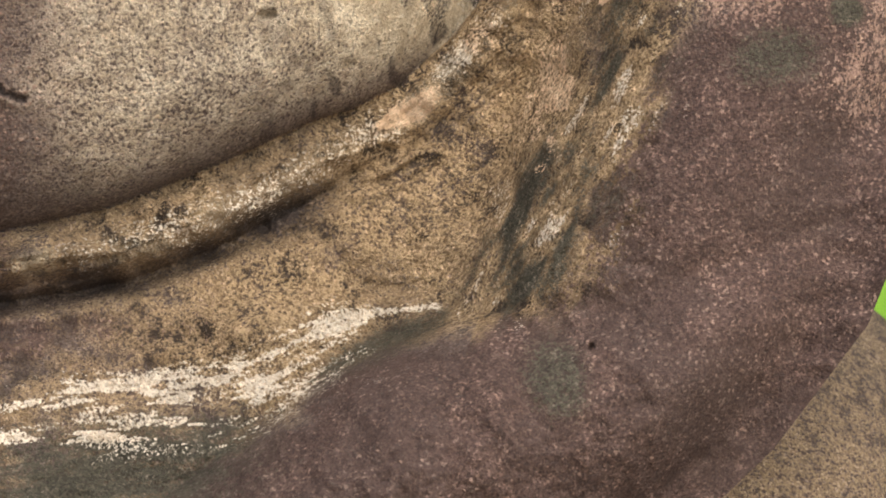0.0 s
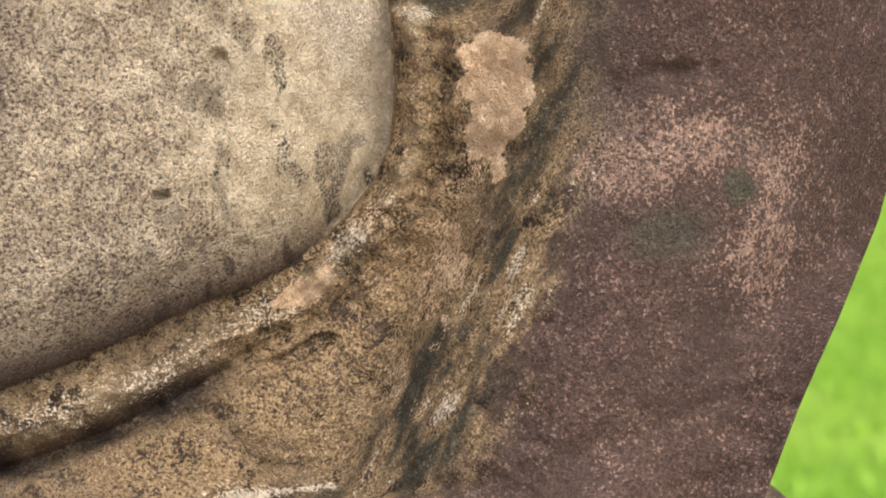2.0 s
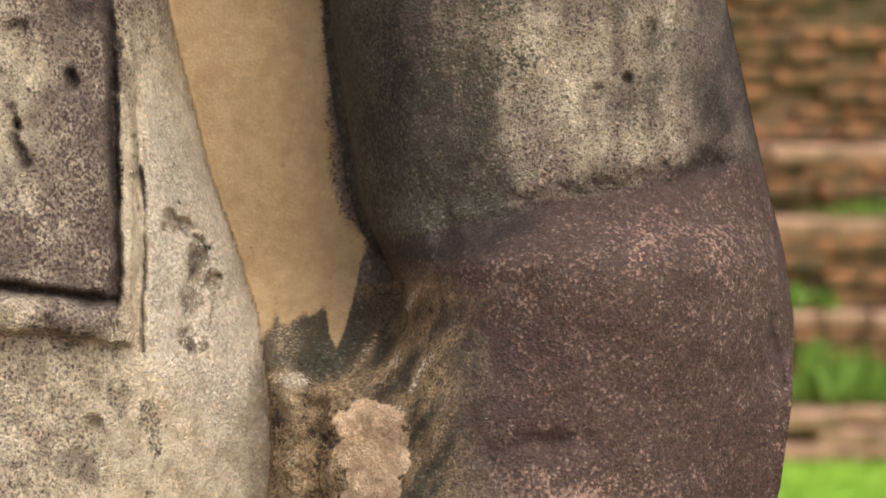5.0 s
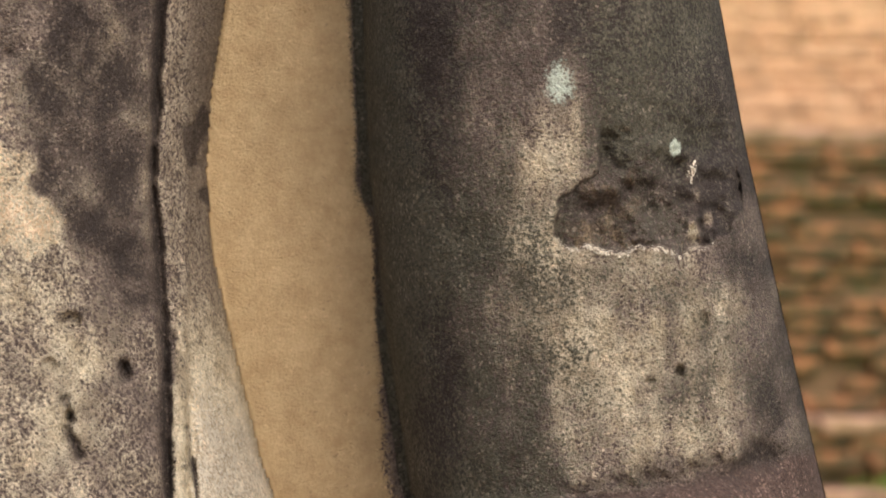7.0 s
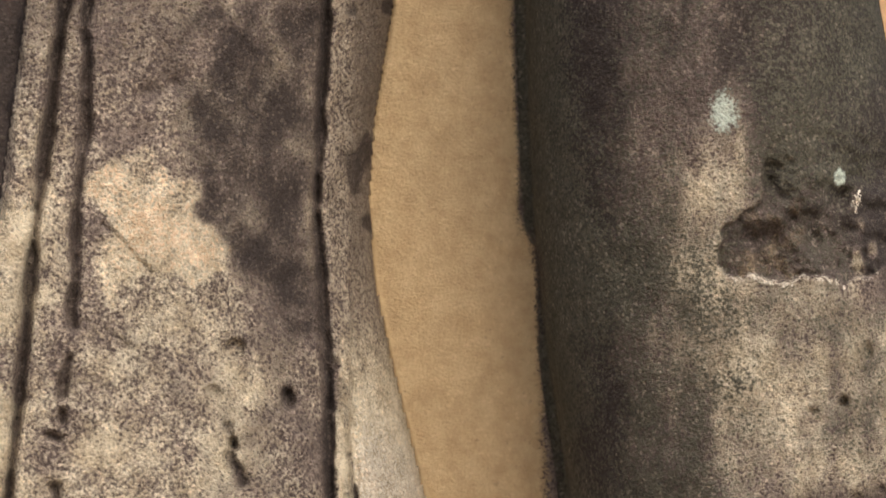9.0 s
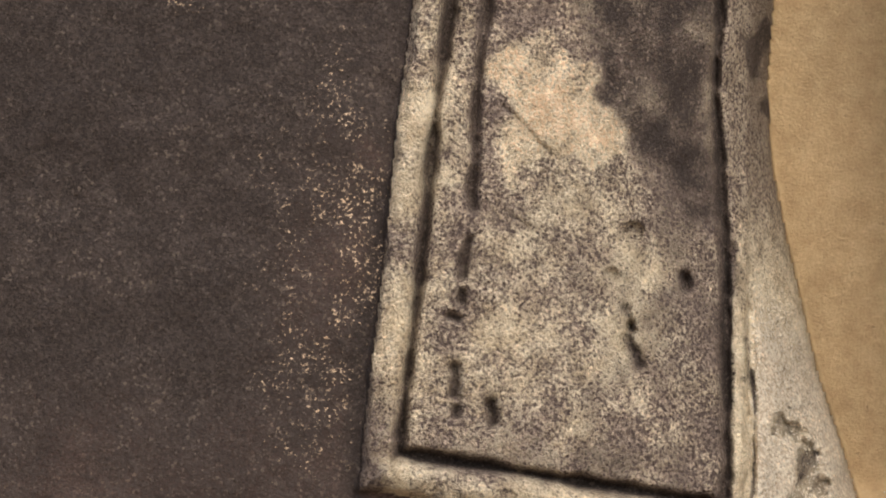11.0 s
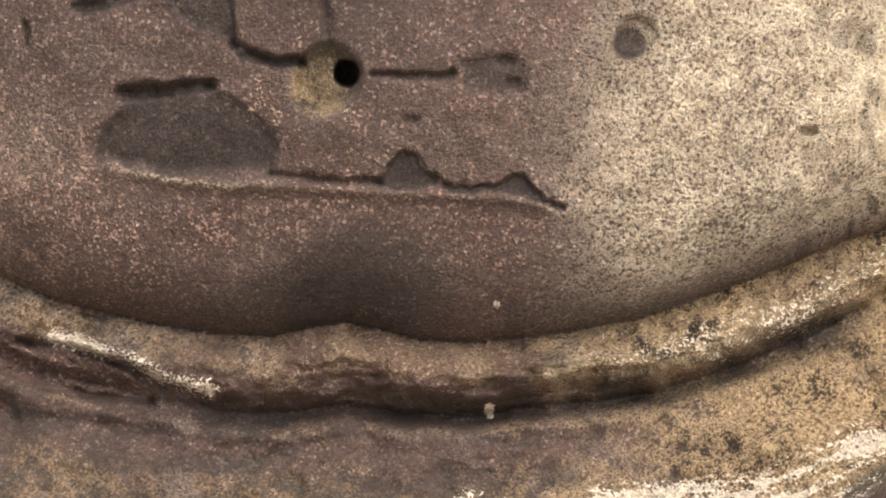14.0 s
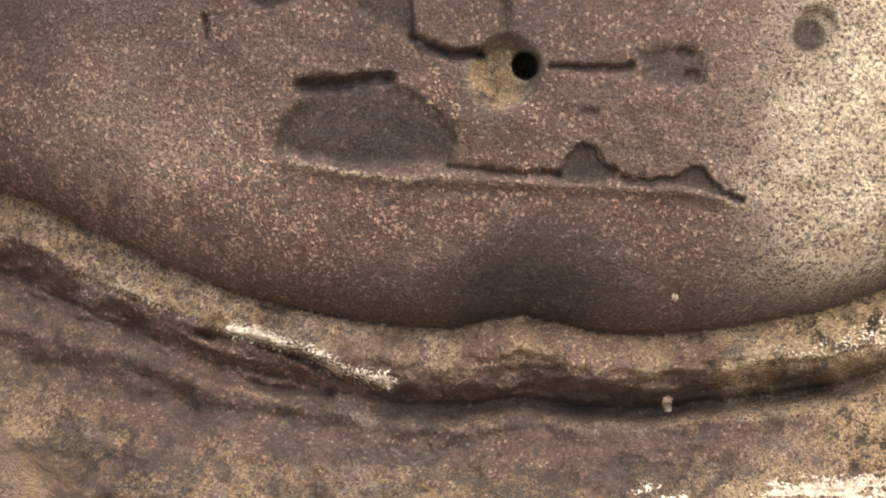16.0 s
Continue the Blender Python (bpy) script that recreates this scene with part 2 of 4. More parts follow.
def arm_outer(v):
    return curve(v, (0.78, 0.12), (0.82, 0.142), (0.843, 0.168), (0.86, 0.185), (0.882, 0.201), (0.907, 0.219), (0.943, 0.232), (0.975, 0.2455), (1.013, 0.2595), (1.05, 0.2685),
                 (1.082, 0.2725), (1.112, 0.272), (1.135, 0.2685), (1.163, 0.261), (1.224, 0.246), (1.279, 0.233), (1.34, 0.221), (1.40, 0.212), (1.46, 0.20))


def arm_inner(v):
    return curve(v, (0.78, 0.06), (0.90, 0.075), (0.919, 0.082), (0.94, 0.094), (0.972, 0.108), (1.002, 0.122), (1.04, 0.131), (1.09, 0.136), (1.125, 0.128), (1.145, 0.118),
                 (1.158, 0.1135), (1.185, 0.1092), (1.21, 0.1050), (1.239, 0.1012), (1.269, 0.0982), (1.30, 0.0962), (1.337, 0.0945), (1.46, 0.092))


CREASE = [(MID, 0.9495), (-0.155, 0.9475), (-0.141, 0.944), (-0.120, 0.9435), (-0.099, 0.946), (-0.059, 0.9545), (-0.018, 0.971), (0.014, 0.986), (0.030, 0.991), (0.045, 0.999),
          (0.065, 1.0165), (0.076, 1.031), (0.0815, 1.045), (0.083, 1.062), (0.082, 1.084), (0.078, 1.112), (0.070, 1.137), (0.060, 1.165), (0.049, 1.208), (0.042, 1.238),
          (0.0395, 1.268), (0.041, 1.297), (0.047, 1.337), (0.056, 1.40), (0.066, 1.46)]


def body_edge(v):
    return curve(v, *[(p[1], p[0]) for p in CREASE if p[1] >= 1.062])


def belly_foot(u):
    return curve(u, *[p for p in CREASE if p[1] <= 1.062 and p[0] <= 0.0831])


def groove(u, v, depth, width, pts, power=2.0):
    lo, hi = np.min(pts, 0) - 0.02, np.max(pts, 0) + 0.02
    near = (u > lo[0]) & (u < hi[0]) & (v > lo[1]) & (v < hi[1])
    out = np.zeros(u.shape)
    a, b = u[near], v[near]
    wu, wv = (fuzz(a, b, 0.012, 41) - 0.5) * 0.0022, (fuzz(a, b, 0.008, 42) - 0.5) * 0.0022
    d, _ = to_line(a + wu, b + wv, pts)
    uneven = 0.55 + 0.9 * fuzz(a, b, 0.008, 43)
    out[near] = depth * uneven * np.exp(-(d / (width * uneven)) ** power)
    return out


def roll_width(u):
    return curve(u, (-0.40, 0.031), (-0.36, 0.030), (-0.25, 0.028), (-0.167, 0.029), (-0.10, 0.0245), (-0.05, 0.0270), (0.0, 0.0275), (0.03, 0.0255), (0.065, 0.0235), (0.09, 0.021))


def roll_peak(u):
    return curve(u, (-0.36, 0.52), (-0.167, 0.45), (-0.10, 0.48), (-0.04, 0.62), (0.0, 0.62), (0.03, 0.42), (0.09, 0.45))


def within(u, v, outline, soft=0.001):
    """1 inside a closed outline, falling to 0 over twice that softness."""
    dist, _ = to_line(u, v, outline + outline[:1])
    odd = np.zeros(u.shape, dtype=bool)
    for (x0, y0), (x1, y1) in zip(outline, outline[1:] + outline[:1]):
        if y0 != y1:
            odd ^= ((y0 > v) != (y1 > v)) & (u < (x1 - x0) * (v - y0) / (y1 - y0) + x0)
    return ramp(np.where(odd, dist, -dist), -soft, soft)


def smooth_min(a, b, k):
    h = np.clip(0.5 + 0.5 * (a - b) / k, 0, 1)
    return a * (1 - h) + b * h - k * h * (1 - h)


FOREARM = [(0.205, 0.885), (0.14, 0.863), (0.085, 0.854), (0.055, 0.842), (-0.008, 0.798), (-0.06, 0.760)]


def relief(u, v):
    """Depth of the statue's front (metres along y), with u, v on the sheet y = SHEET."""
    real_u = u
    u = np.where(u < MID, 2 * MID - u, u)          # both sides alike
    d, _ = to_line(u, v, CREASE)
    inside = ((v >= 1.062) & (u < body_edge(v))) | ((v < 1.062) & (v > belly_foot(u)) & (u < 0.0831))
    sd = np.where(inside, d, -d)
    # torso: a broad oval, fullest at the belly
    half = np.where(v > 1.062, body_edge(np.maximum(v, 1.062)), 0.0835) - MID
    q = np.clip((u - MID) / half, 0, 0.9995)
    torso = 1.345 + 0.130 * (1 - np.sqrt(1 - q ** 2.3)) - 0.012 * np.exp(-((v - 1.03) / 0.09) ** 2) + 0.02 * ramp(v, 1.12, 1.4)
    low = np.clip(1 - d / 0.034, 0, 0.999)
    torso = torso + 0.026 * (1 - np.sqrt(1 - low ** 2)) * ramp(v, 1.09, 1.05)
    shallow = ramp(v, 1.115, 1.085) * ramp(u, 0.015, 0.055)
    torso = torso + (smooth_min(torso, np.full(u.shape, 1.430), 0.025) - torso) * shallow
    # roll of cloth under the belly, and the lap that comes forward below it
    fade = ramp(v, 1.10, 1.06)
    foot = np.minimum(1.345 + 0.130 * (1 - np.sqrt(1 - np.clip((u - MID) / 0.2505, 0, 0.985) ** 2.3)) + 0.020, 1.418)
    s = d
    wide, peak = roll_width(real_u), roll_peak(real_u)
    t = np.clip(s / wide, 0, 1)
    bulge = np.where(t < peak, ramp(t, -0.18, peak + 0.04), 1 - (np.clip(t - peak, 0, 1) / (1 - peak)) ** 1.6)
    stub = ramp(v, 1.095, 1.085)
    roll = foot - (0.0175 - 0.0050 * ramp(real_u, -0.03, 0.03) - 0.0060 * ramp(real_u, -0.20, -0.27)) * bulge * stub
    roll += 0.003 * (fuzz(real_u, v, 0.02, 31) - 0.5)
    under = np.exp(-((s - wide - 0.0015) / 0.0042) ** 2)
    slope = 0.62 * ramp(v, 1.03, 0.95)
    lap = foot - 0.004 * fade - slope * np.clip(s - wide - 0.003, 0, 1) + (0.0100 - 0.0085 * ramp(real_u, -0.17, -0.24)) * under * fade * ramp(real_u, 0.015, -0.03)
    lap -= 0.006 * fade * np.exp(-((s - wide) / 0.010) ** 2) * ramp(real_u, 0.0, 0.04)
    lap += 0.008 * (fuzz(real_u, v * 2.2, 0.035, 32) - 0.5) * ramp(s, 0.03, 0.05) - (0.0034 * fuzz(real_u, v, 0.03, 34)) * np.exp(-((s - wide - 0.0095 - 0.004 * (fuzz(real_u, v, 0.05, 35) - 0.5)) / 0.0034) ** 2) * ramp(u, 0.03, -0.03)
    second = curve(real_u, (-0.40, 0.050), (-0.36, 0.047), (-0.308, 0.037), (-0.26, 0.031), (-0.21, 0.033))
    lap -= 0.0040 * np.exp(-((s - second) / 0.0045) ** 2) * ramp(real_u, -0.20, -0.26) - 0.004 * np.exp(-((s - second - 0.013) / 0.006) ** 2) * ramp(real_u, -0.20, -0.26)
    side = np.where(s < wide, np.minimum(roll, lap + 0.004), lap)
    # hollow between body and arm, and the plastered recess above it
    recess = 1.402 + 0.080 * ramp(v, 1.080, 1.130) + 0.003 * (fuzz(u, v, 0.02, 33) - 0.5) * ramp(v, 1.12, 1.10)
    w = ramp(v, 1.00, 1.06) * ramp(s, wide * 0.7, wide * 1.2) + ramp(v, 1.085, 1.11)
    w = np.clip(w, 0, 1) * (u > 0.02)
    side = side * (1 - w) + recess * w
    y = torso + (side - torso) * ramp(sd, 0.0010, -0.0010)
    # upper arm and elbow
    a, b = arm_inner(v), arm_outer(v)
    lower = ramp(v, 1.115, 1.075)
    aa = a - 0.034 * lower
    q = (u - (aa + b) / 2) / ((b - aa) / 2)
    full = ramp(v, 1.158, 1.128)
    deep = 0.078 + 0.030 * full
    qq = np.clip(np.abs(q), 0, 0.9998)
    round_ = np.sqrt(1 - qq ** 2.2)
    gentle = np.where(q < 0, (1 - qq ** 2) ** 0.8, round_)
    arm = 1.455 - deep * (round_ + (gentle - round_) * lower) + (0.12 + 4 * (1 - lower)) * np.clip(np.abs(q) - 1, 0, 9)
    arm -= 0.030 * ramp(v, 1.10, 0.92) * np.sqrt(np.clip(1 - q ** 4, 0, 1))
    k = 0.003 + 0.027 * lower
    arm_on = u > 0.02
    y = np.where(arm_on, np.where(inside, y, smooth_min(y, arm, k)), y)
    # forearm across the lap
    d2, al = to_line(u, v, FOREARM)
    rad = 0.062 - 0.006 * al
    q2 = d2 / rad
    e = np.clip((b - u) / 0.06, 0, 1)
    fore = 1.375 - 0.078 * np.sqrt(1 - np.clip(q2, 0, 0.9998) ** 2) - 0.03 * al + 0.25 * np.clip(q2 - 1, 0, 9)
    fore = 1.455 - (1.455 - fore) * np.sqrt(1 - (1 - e) ** 2)
    y = np.where(inside, y, smooth_min(y, fore, 0.026))
    return y, inside, s


def hem_left(v):
    return curve(v, (1.105, -0.1035), (1.145, -0.101), (1.209, -0.095), (1.252, -0.092), (1.322, -0.084), (1.46, -0.068))


def hem_foot(u):
    return 1.1205 - (u + 0.1035) * 0.135


def lost_skin(u, v):
    """Where the outer skin has flaked off round the navel: how deep (metres), and how dark the bared core is."""
    deep, dark = np.zeros(u.shape), np.zeros(u.shape)
    near = (u > -0.29) & (u < -0.07) & (v > 0.985) & (v < 1.13)
    a, b = u[near], v[near]
    a, b = a + (fuzz(a, b, 0.007, 61) - 0.5) * 0.0038, b + (fuzz(a, b, 0.006, 62) - 0.5) * 0.0036
    crack = [(-0.2232, 1.1114), (-0.2129, 1.1127), (-0.2143, 1.1014), (-0.2197, 1.0920), (-0.2205, 1.0828), (-0.2118, 1.0747), (-0.2092, 1.0634), (-0.2080, 1.0511),
             (-0.1993, 1.0466), (-0.1848, 1.0462), (-0.1831, 1.0427), (-0.1961, 1.0422), (-0.2055, 1.0459), (-0.2134, 1.0534), (-0.2272, 1.0595), (-0.2376, 1.0679),
             (-0.2407, 1.0693), (-0.2657, 1.0596), (-0.2671, 1.0662), (-0.2397, 1.0724), (-0.2391, 1.0854), (-0.2294, 1.0949), (-0.2252, 1.0929), (-0.2238, 1.1032)]
    hollow = [(-0.2490, 1.0338), (-0.2168, 1.0372), (-0.2158, 1.0332), (-0.2054, 1.0289), (-0.1960, 1.0219), (-0.1929, 1.0137), (-0.1949, 1.0058), (-0.2115, 1.0037),
              (-0.2261, 1.0023), (-0.2407, 1.0047), (-0.2611, 1.0080), (-0.2574, 1.0207), (-0.2480, 1.0272)]
    notch = [(-0.1566, 1.0005), (-0.1515, 1.0086), (-0.1460, 1.0132), (-0.1427, 1.0112), (-0.1339, 1.0029), (-0.1349, 0.9997)]
    end = [(-0.1329, 1.0023), (-0.1113, 1.0024), (-0.1079, 1.0060), (-0.1038, 1.0053), (-0.0976, 1.0015), (-0.0959, 0.9983), (-0.0860, 0.9961), (-0.0877, 0.9946), (-0.1103, 0.9992), (-0.1329, 0.9993)]
    dent = [(-0.1263, 1.0480), (-0.1161, 1.0503), (-0.1028, 1.0492), (-0.1010, 1.0373), (-0.1108, 1.0346), (-0.1262, 1.0383)]
    peeled = [(-0.2640, 1.0600), (-0.2400, 1.0690), (-0.2130, 1.0530), (-0.1960, 1.0430), (-0.1830, 1.0425), (-0.1830, 1.0280), (-0.1950, 1.0210), (-0.2160, 1.0370), (-0.2490, 1.0400)]
    for outline, d, k, soft in ((crack, 0.0034, 0.95, 0.0013), (hollow, 0.0024, 0.85, 0.0030), (notch, 0.0026, 0.85, 0.0013), (end, 0.0028, 0.80, 0.0010), (dent, 0.0013, 0.60, 0.0022), (peeled, 0.0010, 0.0, 0.0012)):
        m = within(a, b, outline, soft)
        deep[near] = np.maximum(deep[near], d * m)
        dark[near] = np.maximum(dark[near], k * m)
    return deep, dark


def spall(u, v):
    """Where a shell of stone has come off the upper arm."""
    hole = np.zeros(u.shape)
    near = (u > 0.155) & (u < 0.24) & (v > 1.23) & (v < 1.325)
    a, b = u[near], v[near]
    hole[near] = within(a + (fuzz(a, b, 0.008, 21) - 0.5) * 0.005, b + (fuzz(a, b, 0.007, 20) - 0.5) * 0.005, SHELL, 0.0007)
    fade = ramp(v + 0.018 * (fuzz(u, v, 0.012, 27) - 0.5), 1.272, 1.306) * ramp(u, 0.231, 0.222)
    return hole * (1 - fade)


SHELL = [(0.1643, 1.2481), (0.1694, 1.2441), (0.1776, 1.2422), (0.1878, 1.2403), (0.1979, 1.2424), (0.2061, 1.2425), (0.2102, 1.2395), (0.2203, 1.2426), (0.2263, 1.2487), (0.2312, 1.2558), (0.2319, 1.2719),
         (0.2297, 1.2840), (0.226, 1.312), (0.20, 1.315), (0.182, 1.30), (0.1793, 1.2684), (0.1662, 1.2602)]


def ledge_line(u):
    return curve(u, (-0.2611, 1.0062), (-0.2407, 1.0030), (-0.2260, 1.0012), (-0.2094, 0.9998), (-0.1959, 1.0008), (-0.1762, 0.9998), (-0.1545, 0.9992), (-0.1349, 0.9990), (-0.1103, 0.9983), (-0.0866, 0.9940))


STRIP_FLAKE = [(0.0450, 1.1504), (0.0489, 1.1514), (0.0529, 1.1463), (0.0589, 1.1413), (0.0620, 1.1353), (0.0601, 1.1292), (0.0635, 1.1232), (0.0600, 1.1127), (0.0590, 1.1010), (0.0540, 1.0990),
               (0.0510, 1.1080), (0.0522, 1.1293), (0.0530, 1.1393), (0.0460, 1.1463)]


def details(u, v, y, inside, s):
    """Carved and broken detail on the front, in metres of depth (positive: into the stone)."""
    z = np.zeros(u.shape)
    # the robe's end hanging over the body, with a double border
    hl, hf = u - hem_left(v), v - hem_foot(u)
    wob = (fuzz(u, v, 0.012, 3) - 0.5) * 0.004
    flap = ramp(hl + wob, -0.001, 0.002) * ramp(hf + wob, -0.001, 0.002) * (u < 0.034)
    z -= 0.0065 * flap * inside
    right_end = ramp(u, 0.030, 0.024)
    bead = np.clip(1 - ((np.where(hf < hl, hf, 9) - 0.0075) / 0.0075) ** 2, 0, 1) * right_end
    lumps = 0.55 + 0.9 * fuzz(u, v, 0.010, 53)
    z -= 0.0050 * bead * lumps * inside * (v > 1.09)
    bead = np.clip(1 - ((np.where(hl <= hf, hl, 9) - 0.0065) / 0.0065) ** 2, 0, 1)
    z -= 0.003 * bead * lumps * inside * (v > 1.09)
    line = np.abs(np.where(hf - 0.001 < hl, hf - 0.0155, hl - 0.0135)) + wob * 0.4
    lines = np.exp(-((line + 0.0016 * (fuzz(u, v, 0.009, 51) - 0.5)) / 0.0019) ** 2) * inside * (u < 0.029) * (hl > 0.010) * (hf > 0.010)
    z += 0.009 * lines
    right = curve(v, (1.10, 0.0283), (1.122, 0.0280), (1.15, 0.0280), (1.204, 0.0258), (1.264, 0.0212), (1.324, 0.0232), (1.46, 0.034))
    seam = np.exp(-((np.abs(u - right + wob * 0.4) + 0.0016 * (fuzz(u, v, 0.009, 52) - 0.5)) / 0.0017) ** 2) * inside * ramp(v, 1.116, 1.122)
    z += 0.009 * seam
    # grooves and seam: their shade put into the colour
    shade_and_core = 0.6 * lines + 0.65 * seam
    broken = groove(u, v, 0.0055, 0.0016, [(-0.0611, 1.3400), (-0.0600, 1.2926), (-0.0638, 1.2625), (-0.0640, 1.2224)], 2)
    for gash in ([(-0.0657, 1.2095), (-0.0665, 1.1975)], [(-0.0673, 1.1910), (-0.0676, 1.1890)], [(-0.0715, 1.1825), (-0.0690, 1.1815)], [(-0.0688, 1.1650), (-0.0686, 1.1555)], [(-0.0684, 1.1510), (-0.0682, 1.1480)], [(-0.0555, 1.1520), (-0.0548, 1.1460)]):
        broken += groove(u, v, 0.0050, 0.0018, gash, 2)
    broken += groove(u, v, 0.0030, 0.0045, [(-0.0370, 1.3040), (-0.0320, 1.3065)], 2)
    broken += groove(u, v, 0.0016, 0.0008, [(-0.0537, 1.2587), (-0.0444, 1.2488), (-0.0372, 1.2399)], 2)
    broken += groove(u, v, 0.0014, 0.0008, [(-0.0529, 1.2206), (-0.0447, 1.2147)], 2)
    for gash in ([(-0.0095, 1.1870), (-0.0085, 1.1840)], [(-0.0068, 1.1812), (-0.0066, 1.1795)], [(-0.0090, 1.1765), (-0.0060, 1.1725), (-0.0040, 1.1670)], [(0.0110, 1.2000), (0.0120, 1.1955)], [(0.0287, 1.2100), (0.0287, 1.2060)]):
        broken += groove(u, v, 0.0036, 0.0018, gash, 2)
    z += 0.004 * np.exp(-(np.abs(u - right - 0.0085 + wob) / 0.0011) ** 2) * inside * ramp(v, 1.10, 1.12) * ramp(v, 1.20, 1.17)
    # navel: a shallow cup with a drilled hole
    z += 0.0085 * blob(u, v, -0.1745, 1.0392, 0.0110, 0.0115, 0.30)
    z += 0.026 * blob(u, v, -0.1676, 1.0415, 0.0046, 0.0048, 0.12)
    skin, bared = lost_skin(u, v)
    z += skin
    # a long ledge below it stands a little proud
    z -= 0.0024 * ramp(u, -0.262, -0.25) * ramp(u, -0.085, -0.10) * np.exp(-((v - ledge_line(u) + 0.0012) / 0.0024) ** 2)
    z -= 0.0012 * ramp(v, 1.005, 1.02) * ramp(v, 1.11, 1.08) * blob(u, v, -0.15, 1.06, 0.075, 0.05, 0.25)
    broken += groove(u, v, 0.0030, 0.0011, [(-0.1960, 1.0036), (-0.1762, 1.0018), (-0.1545, 1.0011)], 2)
    broken += groove(u, v, 0.0052, 0.0022, [(-0.2490, 1.0312), (-0.2345, 1.0327), (-0.2179, 1.0359)], 2)
    broken += groove(u, v, 0.0030, 0.0011, [(-0.1580, 1.0408), (-0.1430, 1.0406), (-0.1293, 1.0417)], 2)
    broken += groove(u, v, 0.0022, 0.0020, [(-0.1767, 1.0704), (-0.1745, 1.0519)], 2)
    broken += groove(u, v, 0.0013, 0.0014, [(-0.1185, 1.0779), (-0.1164, 1.0718), (-0.1203, 1.0584)], 2)
    broken += groove(u, v, 0.0035, 0.0017, [(-0.2080, 1.0500), (-0.1993, 1.0462), (-0.1840, 1.0450)], 2)
    broken += groove(u, v, 0.0030, 0.0020, [(-0.2650, 1.0625), (-0.2400, 1.0702)], 2)
    broken += groove(u, v, 0.0030, 0.0026, [(-0.2180, 1.1100), (-0.2210, 1.0950), (-0.2240, 1.0780)], 2)
    broken += groove(u, v, 0.0030, 0.0010, [(-0.2851, 1.0562), (-0.2849, 1.0493)], 2)
    broken += groove(u, v, 0.0025, 0.0010, [(-0.2610, 1.1336), (-0.2606, 1.1275)], 2)
    broken += groove(u, v, 0.0042, 0.0058, [(0.1464, 1.1427), (0.1647, 1.1468), (0.1871, 1.1529), (0.2115, 1.1601), (0.2423, 1.1663)], 2)
    broken += groove(u, v, 0.0025, 0.0050, [(0.1647, 1.0635), (0.1832, 1.0665), (0.1955, 1.0674)], 2)
    broken += groove(u, v, 0.0040, 0.0016, [(0.2641, 1.1125), (0.2654, 1.1022), (0.2681, 1.0877)], 2)
    broken += groove(u, v, 0.0055, 0.0014, [(-0.2895, 0.9387), (-0.2735, 0.9375), (-0.2622, 0.9349), (-0.2480, 0.9298), (-0.2359, 0.9233)], 2)
    broken += groove(u, v, 0.0030, 0.0014, [(-0.2918, 0.9283), (-0.2779, 0.9240), (-0.2623, 0.9185), (-0.2396, 0.9178)], 2)
    broken += groove(u, v, -0.0035, 0.0026, [(-0.2788, 0.9399), (-0.2607, 0.9383), (-0.2459, 0.9331), (-0.2328, 0.9260), (-0.2179, 0.9229)], 2)
    z += broken
    # cracks darkened by depth as painted shade; bared adds the dark core stone
    shade_and_core = shade_and_core + np.clip(broken / 0.009, 0, 0.45) + bared
    # pits
    for cu, cv, ru, rv, deep in [
        (-0.0630, 1.0584, 0.0064, 0.0060, 0.0050), (0.0208, 1.0739, 0.0024, 0.0024, 0.0030),
        (-0.0070, 1.2144, 0.0036, 0.0032, 0.0050), (-0.0142, 1.1991, 0.0024, 0.0024, 0.0030), (-0.0074, 1.1812, 0.0018, 0.0020, 0.0040), (0.0119, 1.1967, 0.0018, 0.0032, 0.0030),
        (0.2103, 1.1985, 0.0018, 0.0020, 0.0050), (0.2187, 1.2162, 0.0018, 0.0036, 0.0030), (0.1995, 1.1948, 0.0020, 0.0012, 0.0020), (0.0197, 1.0754, 0.0032, 0.0024, 0.0030),
        (0.0478, 1.0539, 0.0028, 0.0052, 0.0025), (0.1168, 0.8998, 0.0012, 0.0014, 0.0040), (0.0275, 1.0068, 0.0028, 0.0020, 0.0020), (-0.0011, 1.0246, 0.0032, 0.0017, 0.0042),
        (-0.1105, 1.0470, 0.0030, 0.0024, 0.0022), (-0.1075, 1.0390, 0.0026, 0.0022, 0.0022),
        (-0.1440, 1.0250, 0.0030, 0.0014, 0.0020), (-0.2350, 1.0610, 0.0060, 0.0040, 0.0015), (-0.0246, 1.0863, 0.0018, 0.0018, 0.0022), (0.2641, 0.9060, 0.0020, 0.0040, 0.0030),
    ]:
        z += deep * blob(u, v, cu, cv, ru, rv, 0.35)
    z += (0.0040 + 0.010 * (fuzz(u, v, 0.008, 22) - 0.45)) * spall(u, v) * (0.45 + 0.55 * ramp(u, 0.163, 0.185))
    near = (u > 0.035) & (u < 0.075) & (v > 1.09) & (v < 1.16)
    flake = np.zeros(u.shape)
    a, b = u[near], v[near]
    flake[near] = within(a + (fuzz(a, b, 0.005, 23) - 0.5) * 0.007, b + (fuzz(a, b, 0.005, 29) - 0.5) * 0.007, STRIP_FLAKE, 0.0007)
    z += flake * (0.0042 + 0.0050 * (fuzz(u, v, 0.006, 30) - 0.35))
    shade_and_core = shade_and_core + flake * (0.26 + 0.42 * fuzz(u, v, 0.005, 24))
    crack = groove(u, v, 0.0030, 0.0008, [(0.0338, 1.1774), (0.0369, 1.1654), (0.0387, 1.1454), (0.0375, 1.1132), (0.0370, 1.1000)], 2) * inside
    z += crack
